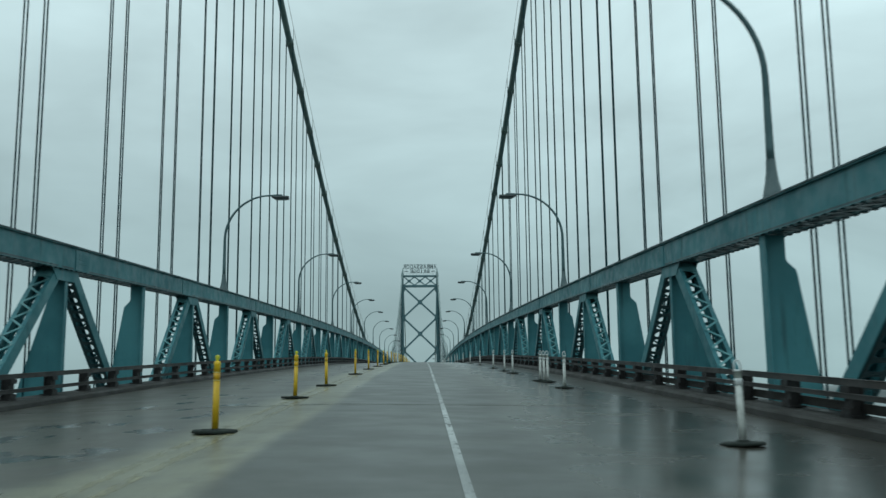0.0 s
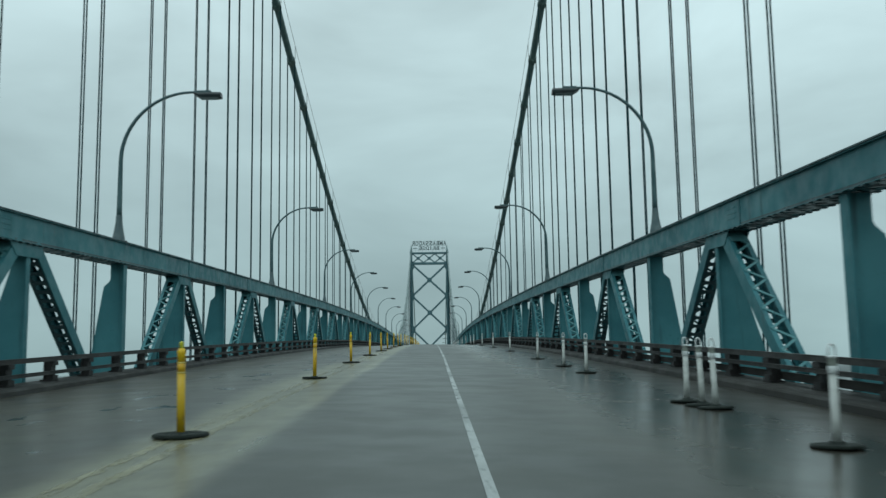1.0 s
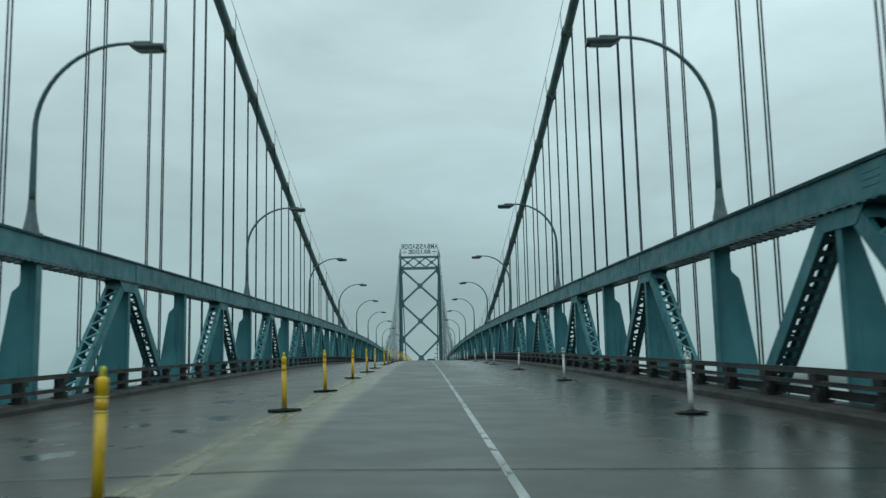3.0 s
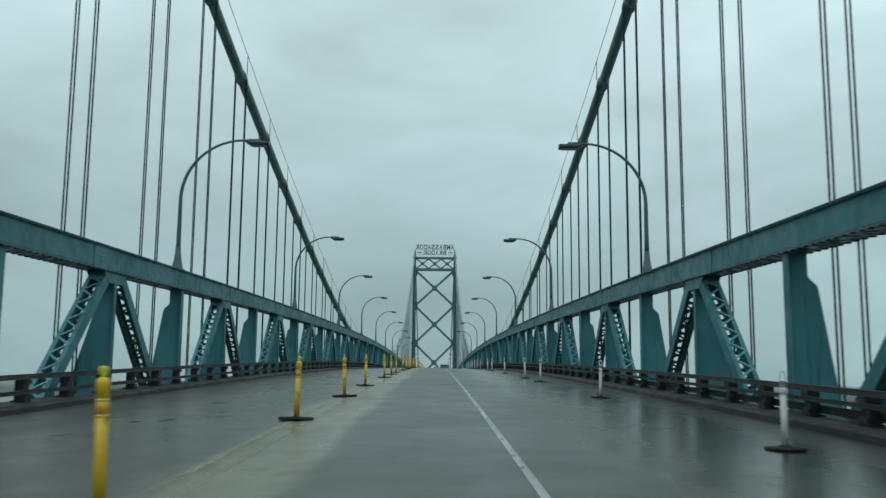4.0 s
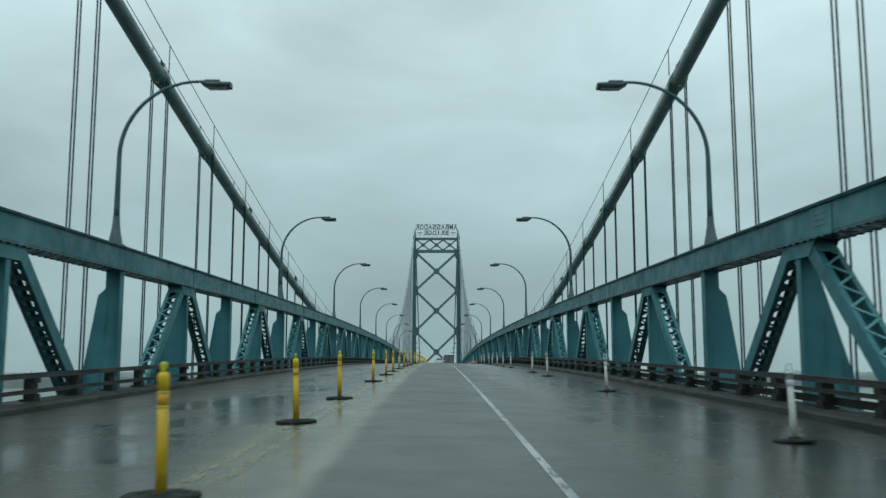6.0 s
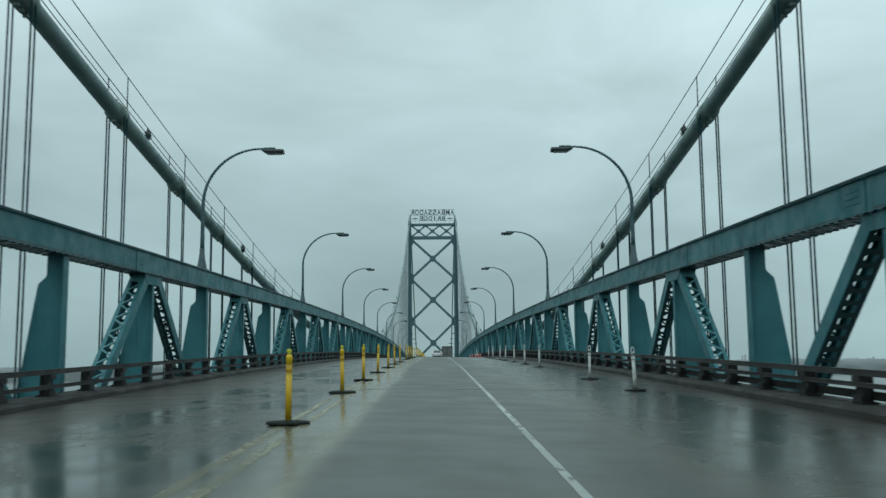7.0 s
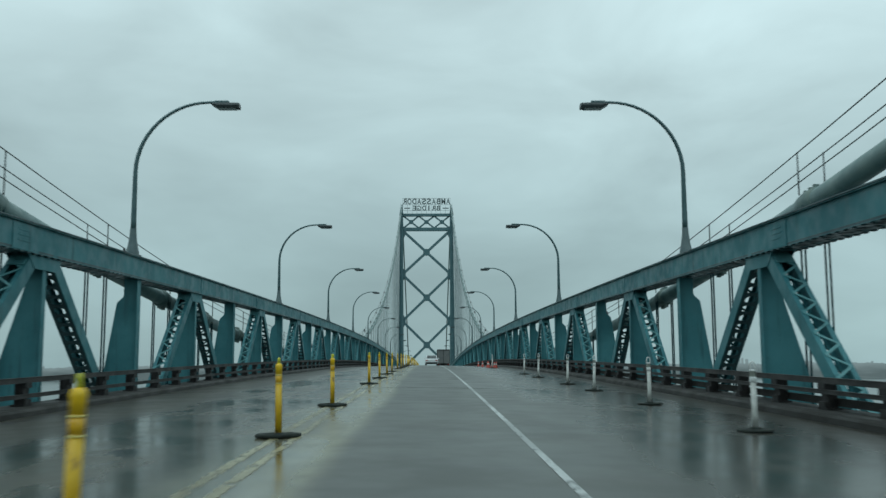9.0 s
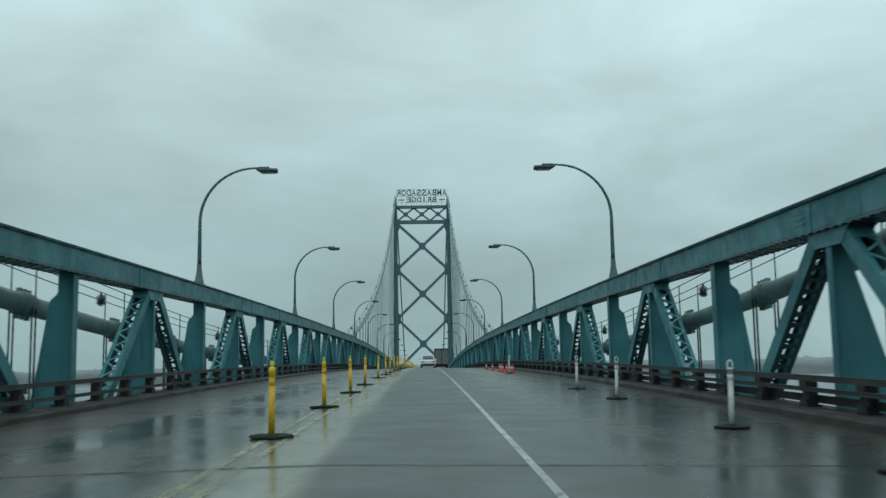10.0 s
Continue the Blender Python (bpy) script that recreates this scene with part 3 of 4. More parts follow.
def vertical_node_mesh():
    """The upright between two diagonals: a straight-tapered plate."""
    bm = bmesh.new()
    out = [(-0.22, BOTTOM), (1.15, BOTTOM), (1.10, -0.6), (0.92, 0.35), (0.10, 3.16), (0.02, CHORD_LOW), (-0.22, CHORD_LOW)]
    add_plate(bm, out, -0.016, 0.016)
    add_box(bm, -0.235, -0.205, -0.11, 0.11, BOTTOM, CHORD_LOW)
    return mesh_of(bm, "vertical", STEEL)


def gusset_mesh():
    bm = bmesh.new()
    for s in (-1, 1):
        x0, x1 = sorted((s * (HALF_BOX + 0.014), s * (HALF_BOX + 0.030)))
        out = [(-0.95, CHORD_LOW + 0.02), (0.95, CHORD_LOW + 0.02), (0.95, CHORD_LOW - 0.02), (0.62, CHORD_LOW - 0.34), (-0.62, CHORD_LOW - 0.34), (-0.95, CHORD_LOW - 0.02)]
        a = [bm.verts.new((x0, y, z)) for y, z in out]
        b = [bm.verts.new((x1, y, z)) for y, z in out]
        bm.faces.new(a[::-1])
        bm.faces.new(b)
        for i in range(6):
            bm.faces.new((a[i], a[(i + 1) % 6], b[(i + 1) % 6], b[i]))
    return mesh_of(bm, "gusset_plate", STEEL)


def along(a, b):
    """A pose whose y axis runs from a to b, with x kept level."""
    a, b = Vector(a), Vector(b)
    y = (b - a).normalized()
    x = Vector((1, 0, 0))
    z = x.cross(y).normalized()
    m = Matrix((x, y, z)).transposed().to_4x4()
    m.translation = a
    return m


def build_trusses():
    diag_len = math.hypot(PANEL - 1.0, CHORD_LOW - BOTTOM) + 0.1
    chord, chord_lace, splice = chord_mesh(), chord_lacing_mesh(), splice_mesh()
    diag, lace, holed = diagonal_mesh(diag_len), diagonal_lacing_mesh(diag_len), holed_plate_mesh(diag_len)
    up_plain, up_node, gusset = vertical_plain_mesh(), vertical_node_mesh(), gusset_mesh()
    cover = mesh_of(made(lambda bm: add_box(bm, -HALF_BOX - 0.11, HALF_BOX + 0.11, 0, PANEL + 0.02, CHORD_TOP - 0.03, CHORD_TOP)), "cover_plate", STEEL_DARK)
    low = mesh_of(made(lambda bm: add_box(bm, -0.22, 0.22, 0, PANEL + 0.02, BOTTOM - 0.5, BOTTOM)), "bottom_chord", STEEL)
    for s in (-1, 1):
        truss = thing("stiffening_truss", "riveted teal steel half-through truss beside the roadway", "bridge truss", kind="structure")
        for i in range(FIRST, LAST + 1):
            y, y2 = node_y(i), node_y(i + 1)
            base, nxt = Vector((s * TRUSS_MID - 0.05, y, road_z(y))), Vector((s * TRUSS_MID - 0.05, y2, road_z(y2)))
            m = along(base, nxt)
            flip = Matrix.Diagonal((s, 1, 1, 1))
            c = part("top_chord", chord, STEEL, truss, at=m)
            part("chord_lacing", chord_lace, STEEL_DARK, c, "grimy crossed lacing bars under the chord, shade in their paint")
            part("cover_plate", cover, STEEL_DARK, c, "dark top cover plate")
            part("bottom_chord", low, STEEL, truss, at=m)
            node = i % 2 != 0
            up = up_node if node else up_plain
            part("vertical", up, STEEL, truss, at=Matrix.Translation(base) @ flip)
            if node:
                part("gusset_plate", gusset, STEEL, truss, at=m)
                part("splice_plate", splice, STEEL, truss, at=m @ pose(0, 1.25 if i % 4 == 1 else -1.25, 0))
                for e in (-1, 1):
                    yb = node_y(i + e)
                    a = base + Vector((0, e * 0.42, CHORD_LOW + 0.05))
                    b = Vector((s * TRUSS_MID - 0.05, yb - e * 0.4, road_z(yb) + BOTTOM))
                    d = part("diagonal", diag, STEEL, truss, at=along(a, b))
                    turned = Matrix.Diagonal((1, 1, e, 1))
                    part("lacing", lace, STEEL_LACE, d, "zigzag lacing bars, skylight painted into their paler tone").matrix_local = turned
                    part("holed_plate", holed, STEEL_DARK, d, "plate with a row of oval holes, underside shade in its paint").matrix_local = turned


build_trusses()


# ---- guardrails ----
def build_guardrails():
    def upper(bm):
        add_box(bm, -0.035, 0.03, 0, PANEL, 0.530, 0.632)
        add_box(bm, -0.045, 0.06, 0, PANEL, 0.632, 0.644)

    def slim(bm):
        add_box(bm, -0.04, 0.03, 0, PANEL, 0.205, 0.283)
        add_box(bm, -0.055, 0.02, 0, PANEL, 0.283, 0.295)

    def thin(bm):
        add_box(bm, -0.045, 0.03, 0, PANEL, 0.335, 0.404)
        add_box(bm, -0.06, 0.02, 0, PANEL, 0.404, 0.417)

    rail_up = mesh_of(made(upper), "upper_rail", RAIL)
    rail_low = {-1: mesh_of(made(slim), "lower_rail", RAIL), 1: mesh_of(made(thin), "lower_rail", RAIL)}
    plank = mesh_of(made(lambda bm: add_box(bm, 0.202, 0.245, 0, PANEL, 0.105, 0.255)), "back_plank", KERB)

    def post_shape(bm):
        add_box(bm, 0.032, 0.17, -0.15, 0.15, 0.036, 0.57)
        add_box(bm, 0.17, 0.20, -0.19, 0.19, 0.036, 0.54)
        add_box(bm, -0.02, 0.28, -0.20, 0.20, 0.034, 0.070)
        add_box(bm, -0.028, 0.032, -0.16, 0.16, 0.070, 0.184)
        add_box(bm, -0.028, 0.032, -0.16, 0.16, 0.422, 0.529)

    post = mesh_of(made(post_shape), "rail_post", RAIL_POST)
    for s in (-1, 1):
        g = thing("guardrail", "two-rail dark brown steel guardrail along the kerb", "guardrail", kind="structure")
        flip = Matrix.Diagonal((s, 1, 1, 1))
        for i in range(FIRST, LAST + 1):
            a = Vector((s * 8.06, node_y(i) + 0.4, road_z(node_y(i) + 0.4)))
            b = Vector((s * 8.06, node_y(i + 1) + 0.4, road_z(node_y(i + 1) + 0.4)))
            part("upper_rail", rail_up, RAIL, g, at=along(a, b) @ flip)
            part("lower_rail", rail_low[s], RAIL, g, at=along(a, b) @ flip)
            if s > 0:
                part("back_plank", plank, KERB, g, "damp brown plank behind the posts", at=along(a, b) @ flip)
            for k in range(3):
                p = a.lerp(b, k / 3)
                part("rail_post", post, RAIL_POST, g, at=Matrix.Translation(p) @ flip)


build_guardrails()


# ---- main cables with hangers ----
def build_cables():
    unit_rope = mesh_of(made(lambda bm: add_tube(bm, [(0, 0, 0), (0, 0, 1)], 0.027, 6)), "hanger_rope", ROPE)

    def band_shape(bm):
        add_tube(bm, [(0, -0.42, 0), (0, -0.36, 0), (0, -0.1, 0), (0, 0.1, 0), (0, 0.36, 0), (0, 0.42, 0)], [0.27, 0.32, 0.335, 0.335, 0.32, 0.27], 14)
        for y in (-0.28, 0.0, 0.28):
            add_box(bm, -0.07, 0.07, y - 0.04, y + 0.04, 0.31, 0.40)
            add_box(bm, -0.07, 0.07, y - 0.04, y + 0.04, -0.41, -0.31)

    band = mesh_of(made(band_shape), "cable_band", CABLE_BAND)
    stanchion = mesh_of(made(lambda bm: add_tube(bm, [(0, 0, 0.2), (0, 0, 1.28)], 0.02, 6)), "stanchion", WIRE)
    socket = mesh_of(made(lambda bm: lathe(bm, [(0.03, 0.55), (0.06, 0.4), (0.075, 0.0), (0.05, -0.05)], 8)), "rope_socket", ROPE)

    def light_shape(bm):
        lathe(bm, [(0.03, -0.16), (0.10, -0.12), (0.125, 0.0), (0.10, 0.10), (0.05, 0.15), (0.03, 0.28)], 12)
        for k in range(6):
            pts = [(0.175 * math.cos(t) * math.cos(math.pi * k / 3), 0.175 * math.cos(t) * math.sin(math.pi * k / 3), 0.19 * math.sin(t)) for t in (-1.5, -1.0, -0.5, 0.0, 0.5, 1.0, 1.5)]
            add_tube(bm, pts, 0.011, 5)

    beacon = mesh_of(made(light_shape), "cable_light", LAMP_HEAD)
    for s in (-1, 1):
        cable = thing("main_cable", "thick pale grey-green suspension cable with clamped bands", "suspension cable", kind="structure")
        ys = [-12 + k * 4.0 for k in range(int((TOWER_Y + 12) / 4) + 1)] + [TOWER_Y]
        part("cable_body", made(lambda bm: add_tube(bm, [(s * CABLE_X, y, cable_z(y)) for y in ys], 0.265, 14)), CABLE, cable)
        for dx, up in ((-0.33, 1.25), (0.33, 1.25), (0.33, 0.98)):
            part("hand_rope", made(lambda bm: add_tube(bm, [(s * (CABLE_X + dx), y, cable_z(y) + up) for y in ys], 0.016, 5)), WIRE, cable, "thin dark hand rope above the cable")
        # straight backstay behind the far tower
        part("backstay", made(lambda bm: add_tube(bm, [(s * CABLE_X, TOWER_Y, cable_z(TOWER_Y)), (s * CABLE_X, TOWER_Y + 150, -9)], 0.265, 10)), CABLE, cable)
        for i in range(FIRST, LAST + 1):
            y = node_y(i)
            if y > TOWER_Y - 3:
                continue
            z, low = cable_z(y), road_z(y) - 1.7
            off = -0.22 * min(1.0, max(0.0, (y - 72) / 30)) if s < 0 else 0.0
            tilt = math.degrees(math.atan(2 * 0.000784 * (y - CREST)))
            part("cable_band", band, CABLE_BAND, cable, at=pose(s * CABLE_X, y + off, cable_z(y + off), tilt))
            for dx in (-0.295, 0.295):
                for dy in (off - 0.12, off + 0.12):
                    part("hanger_rope", unit_rope, ROPE, cable, at=pose(s * (CABLE_X + dx), y + dy, low) @ Matrix.Diagonal((1, 1, z - low, 1)))
                part("stanchion", stanchion, WIRE, cable, at=pose(s * (CABLE_X + dx * 1.1), y + off, z))
                part("rope_socket", socket, ROPE, cable, at=pose(s * (CABLE_X + dx), y + off, low))
        for k in range(-10, 20):
            y = 178.35 + 17.72 * k
            part("cable_light", beacon, LAMP_HEAD, cable, "small caged dark lamp on the hand rope", at=pose(s * (CABLE_X + 0.33), y, cable_z(y) + 0.98))


build_cables()


# ---- far tower ----
def build_tower():
    tower = thing("bridge_tower", "tall steel portal tower with crossed bracing, haze in its grey-teal colour", "bridge tower", kind="structure")
    ty = TOWER_Y
    for s in (-1, 1):
        bm = bmesh.new()
        rows = ((-50.0, 8.4, 11.9, 4.2), (-8.0, 9.15, 11.20, 3.4), (9.0, 9.22, 11.10, 3.2), (47.0, 9.42, 10.72, 2.6), (59.0, 9.45, 10.68, 2.5))
        rings = [[bm.verts.new((s * x, ty + d, z)) for x, d in ((a, -w / 2), (b, -w / 2), (b, w / 2), (a, w / 2))] for z, a, b, w in rows]
        for ra, rb in zip(rings, rings[1:]):
            for k in range(4):
                bm.faces.new((ra[k], ra[(k + 1) % 4], rb[(k + 1) % 4], rb[k]))
        bm.faces.new(rings[-1])
        bm.faces.new(rings[0][::-1])
        # raised corner angles of the leg
        for x, d in ((9.32, -1.5), (10.85, -1.5)):
            add_bar(bm, (s * x, ty + d - 0.2, -8), (s * (x * 0.5 + 5.03), ty + d + 0.25, 58.5), 0.16, 0.16)
        part("tower_leg", bm, TOWER_PAINT, tower)
        bm = bmesh.new()
        rows = ((59.0, 9.2, 10.9, 2.9), (59.5, 9.3, 10.8, 2.9), (60.6, 9.6, 10.6, 3.2), (61.8, 9.85, 10.35, 1.0))
        rings = [[bm.verts.new((s * x, ty + d, z)) for x, d in ((a, -w / 2), (b, -w / 2), (b, w / 2), (a, w / 2))] for z, a, b, w in rows]
        for ra, rb in zip(rings, rings[1:]):
            for k in range(4):
                bm.faces.new((ra[k], ra[(k + 1) % 4], rb[(k + 1) % 4], rb[k]))
        bm.faces.new(rings[-1])
        bm.faces.new(rings[0][::-1])
        part("cable_saddle", bm, TOWER_PAINT, tower)
    up = (0, 1, 0)
    for nm, z0, z1 in (("top_strut", 58.5, 59.5), ("lower_strut", 52.5, 53.8), ("deck_strut", -12.5, -9.5)):
        part(nm, made(lambda bm: add_box(bm, -9.5, 9.5, ty - 0.9, ty + 0.9, z0, z1)), TOWER_PAINT, tower)
    # portal lattice of crossed bars between the two struts
    for k in range(3):
        x0, x1 = -9.3 + 6.2 * k, -9.3 + 6.2 * (k + 1)
        for a, b in (((x0, 53.7), (x1, 58.6)), ((x0, 58.6), (x1, 53.7))):
            part("lattice_bar", made(lambda bm: add_bar(bm, (a[0], ty, a[1]), (b[0], ty, b[1]), 0.55, 0.9, up)), TOWER_PAINT, tower)
        part("lattice_knot", made(lambda bm: add_plate(bm, [(x0 + 3.1 + dx, 56.15 + dz) for dx, dz in ((-0.9, -0.35), (-0.35, -0.8), (0.35, -0.8), (0.9, -0.35), (0.9, 0.35), (0.35, 0.8), (-0.35, 0.8), (-0.9, 0.35))], ty - 0.48, ty + 0.48)), TOWER_PAINT, tower)
    for top, low in ((52.6, 35.1), (34.7, 16.4), (16.0, -2.6)):
        for s in (-1, 1):
            part("cross_brace", made(lambda bm: add_bar(bm, (-9.5 * s, ty, top), (9.5 * s, ty, low), 0.95, 1.3, up)), TOWER_PAINT, tower)
        zc = (top + low) / 2
        part("brace_gusset", made(lambda bm: add_plate(bm, [(dx, zc + dz) for dx, dz in ((-1.3, -0.5), (-0.5, -1.3), (0.5, -1.3), (1.3, -0.5), (1.3, 0.5), (0.5, 1.3), (-0.5, 1.3), (-1.3, 0.5))], ty - 0.7, ty + 0.7)), TOWER_PAINT, tower)
    for z in (52.0, 34.9, 16.2, -2.8):
        for s in (-1, 1):
            part("leg_gusset", made(lambda bm: add_plate(bm, [(s * x, z + dz) for x, dz in ((9.6, -2.4), (9.05, -2.2), (8.35, -0.5), (8.35, 0.5), (9.05, 2.2), (9.6, 2.4))], ty - 0.72, ty + 0.72)), TOWER_PAINT, tower)


def build_sign():
    """Open letters on a light frame on the tower; they face away from the camera, so their backs show."""
    sign = thing("tower_sign", "rooftop sign of open letters seen from behind on a frame", "sign")
    for text, width, z0, hgt in (("AMBASSADOR", 19.6, 63.6, 2.25), ("BRIDGE", 11.6, 61.0, 1.95)):
        cell = width / len(text)
        for k, ch in enumerate(text):
            cu = bpy.data.curves.new("letter", "FONT")
            cu.body, cu.align_x, cu.size, cu.extrude, cu.offset = ch, "CENTER", hgt / 0.70, 0.12, 0.065
            tmp = bpy.data.objects.new("letter_text", cu)
            scene.collection.objects.link(tmp)
            me = bpy.data.meshes.new_from_object(tmp.evaluated_get(bpy.context.evaluated_depsgraph_get()))
            bpy.data.objects.remove(tmp)
            me.materials.clear()
            me.materials.append(LETTER)
            xs = [v.co.x for v in me.vertices]
            sx = cell * 0.80 / (max(xs) - min(xs))
            mid = (max(xs) + min(xs)) / 2
            for v in me.vertices:
                v.co.x = (v.co.x - mid) * min(sx, 1.35)
            x = width / 2 - cell * (k + 0.5)
            part("letter", me, LETTER, sign, "dark backs of open metal letters", at=pose(x, TOWER_Y + 0.5, z0, 90, 0, 180))
    bm = bmesh.new()
    for z in (60.9, 63.3, 65.9):
        w = 9.8
        add_bar(bm, (-w, TOWER_Y + 0.25, z), (w, TOWER_Y + 0.25, z), 0.09, 0.09)
    for k in range(11):
        x = -9.6 + 1.92 * k
        add_bar(bm, (x, TOWER_Y + 0.25, 59.4), (x, TOWER_Y + 0.25, 65.9), 0.08, 0.08, (0, 1, 0))
        add_bar(bm, (x, TOWER_Y - 0.8, 59.4), (x, TOWER_Y + 0.2, 63.3), 0.06, 0.06, (1, 0, 0))
    part("sign_frame", bm, LETTER, sign)
    for s in (-1, 1):
        part("side_bar", made(lambda bm: add_box(bm, min(s * 6.6, s * 9.0), max(s * 6.6, s * 9.0), TOWER_Y + 0.4, TOWER_Y + 0.6, 61.7, 62.1)), LETTER, sign)


build_tower()
build_sign()


# ---- street lamps ----
def build_lamps():
    first = None
    for j in range(-1, 17):
        y = LAMP_Y + 4 * PANEL * j
        for s in (-1, 1):
            at = pose(s * 8.87 - 0.03, y, road_z(y) + CHORD_TOP, 0, 0, 0 if s > 0 else 180)
            if first is not None:
                copy_thing(first, at)
                continue
            lamp = thing("street_lamp", "curved-arm steel street lamp on the truss top chord", "street lamp", "lamps along the bridge", at=at)

            def base_shape(bm):
                add_box(bm, -0.24, 0.24, -0.24, 0.24, 0.0, 0.035)
                ring = []
                for z, r in ((0.035, 0.21), (0.18, 0.195), (0.42, 0.145), (0.66, 0.112), (0.92, 0.097)):
                    ring.append([bm.verts.new((r * math.cos(a), r * math.sin(a), z)) for a in (math.pi / 8 + math.pi * k / 4 for k in range(8))])
                for ra, rb in zip(ring, ring[1:]):
                    for k in range(8):
                        bm.faces.new((ra[k], ra[(k + 1) % 8], rb[(k + 1) % 8], rb[k]))
                bm.faces.new(ring[-1])
                for sx in (-1, 1):
                    for sy in (-1, 1):
                        add_box(bm, sx * 0.19 - 0.03, sx * 0.19 + 0.03, sy * 0.19 - 0.03, sy * 0.19 + 0.03, 0.035, 0.09)

            part("lamp_base", made(base_shape), LAMP_BASE, lamp, "grey flared cast base")
            pts = [(0, 0, 0.85), (0, 0, 1.2), (0, 0, 2.0), (0, 0, 2.75)]
            rad = [0.094, 0.090, 0.080, 0.072]
            for k in range(1, 15):
                a = math.pi / 2 * k / 14
                pts.append((-2.33 * (1 - math.cos(a)), 0, 2.75 + 2.32 * math.sin(a)))
                rad.append(0.070 - 0.026 * k / 14)
            pts.append((-2.85, 0, 5.085))
            rad.append(0.042)
            part("pole", made(lambda bm: add_tube(bm, pts, rad, 10)), LAMP_POLE, lamp)

            def head_shape(bm):
                prof = [(-2.40, 4.985, 5.02), (-2.47, 4.94, 5.03), (-2.60, 4.865, 5.04), (-2.90, 4.86, 5.045), (-3.27, 4.865, 5.035), (-3.31, 4.875, 5.02)]
                rings = []
                for x, z0, z1 in prof:
                    rings.append([bm.verts.new((x, yy, z)) for yy, z in ((-0.17, z0), (0.17, z0), (0.19, (z0 + z1) / 2), (0.11, z1), (-0.11, z1), (-0.19, (z0 + z1) / 2))])
                for ra, rb in zip(rings, rings[1:]):
                    for k in range(6):
                        bm.faces.new((ra[k], ra[(k + 1) % 6], rb[(k + 1) % 6], rb[k]))
                bm.faces.new(rings[0][::-1])
                bm.faces.new(rings[-1])

            head = part("lamp_head", made(head_shape), LAMP_HEAD, lamp, "dark flat rectangular lamp head")
            part("clamp", made(lambda bm: add_box(bm, -2.95, -2.5, -0.06, 0.06, 5.03, 5.12)), LAMP_POLE, head)
            part("lens", made(lambda bm: add_box(bm, -3.2, -2.62, -0.13, 0.13, 4.835, 4.862)), LAMP_LENS, head, "dull flat lens")
            first = lamp


build_lamps()


# ---- delineator posts ----
def foot_shape(bm):
    """An eight-sided rubber slab with a raised rim and a collar for the tube."""
    lathe(bm, [(0.32, 0.0), (0.33, 0.018), (0.315, 0.046), (0.25, 0.046), (0.225, 0.030), (0.12, 0.032), (0.085, 0.06), (0.06, 0.06)], 8)


def grip_shape(bm):
    """A neck with a flat carrying knob, wide one way and thin the other."""
    lathe(bm, [(0.024, 1.02), (0.022, 1.036), (0.035, 1.052), (0.039, 1.078), (0.031, 1.098), (0.012, 1.106)], 14)
    for v in bm.verts:
        if v.co.z > 1.04:
            v.co.y *= 0.5


def yellow_post(at):
    t = thing("delineator_post", "yellow plastic lane delineator on a black rubber foot", "traffic delineator", "yellow posts on the centre line", at=at)
    part("foot", made(foot_shape), RUBBER, t, "black eight-sided rubber foot with a raised rim")
    part("shaft", made(lambda bm: lathe(bm, [(0.048, 0.05), (0.047, 0.40), (0.047, 0.735)], 16)), YELLOW_DIRTY, t, "dirty lower yellow tube")
    for z in (0.735, 0.850):
        part("ring", made(lambda bm: lathe(bm, [(0.047, z), (0.051, z + 0.003), (0.051, z + 0.012), (0.047, z + 0.015)], 16)), YELLOW_PALE, t, "thin pale yellow ring")
    part("middle_sleeve", made(lambda bm: lathe(bm, [(0.047, 0.750), (0.046, 0.80), (0.047, 0.850)], 16)), AMBER, t, "amber reflective sleeve")
    part("upper_shaft", made(lambda bm: lathe(bm, [(0.047, 0.865), (0.047, 0.955), (0.050, 0.968), (0.049, 0.990), (0.041, 1.010), (0.026, 1.022)], 16)), YELLOW, t)
    part("grip", made(grip_shape), YELLOW_LIME, t, "lime-yellow flat moulded grip")
    return t


def white_post(at):
    t = thing("delineator_post", "white plastic lane delineator on a black rubber foot", "traffic delineator", "white posts beside the outer lane", at=at)
    part("foot", made(lambda bm: lathe(bm, [(0.28, 0.0), (0.29, 0.012), (0.285, 0.032), (0.26, 0.04), (0.20, 0.034), (0.10, 0.042), (0.08, 0.07), (0.06, 0.07)], 8)), RUBBER, t, "black eight-sided rubber foot")
    part("shaft", made(lambda bm: lathe(bm, [(0.047, 0.07), (0.045, 0.30), (0.042, 0.765)], 14)), WHITE_POST, t)
    part("sleeve", made(lambda bm: lathe(bm, [(0.042, 0.765), (0.050, 0.772), (0.050, 0.845), (0.046, 0.852)], 14)), WHITE_BRIGHT, t, "bright white upper sleeve")
    part("reflective_band", made(lambda bm: lathe(bm, [(0.046, 0.852), (0.047, 0.858), (0.046, 0.932), (0.050, 0.938)], 14)), BAND_GREY, t, "grey-green reflective band")
    part("cap", made(lambda bm: lathe(bm, [(0.050, 0.938), (0.053, 0.944), (0.053, 0.955), (0.040, 0.964)], 14)), WHITE_BRIGHT, t)

    def loop(bm):
        pts = [(-0.038, 0, 0.955), (-0.040, 0, 1.00), (-0.036, 0, 1.045), (-0.022, 0, 1.075), (0, 0, 1.087), (0.022, 0, 1.075), (0.036, 0, 1.045), (0.040, 0, 1.00), (0.038, 0, 0.955)]
        add_tube(bm, pts, 0.0125, 7)

    part("handle_loop", made(loop), WHITE_BRIGHT, t, "open moulded carrying loop")
    return t


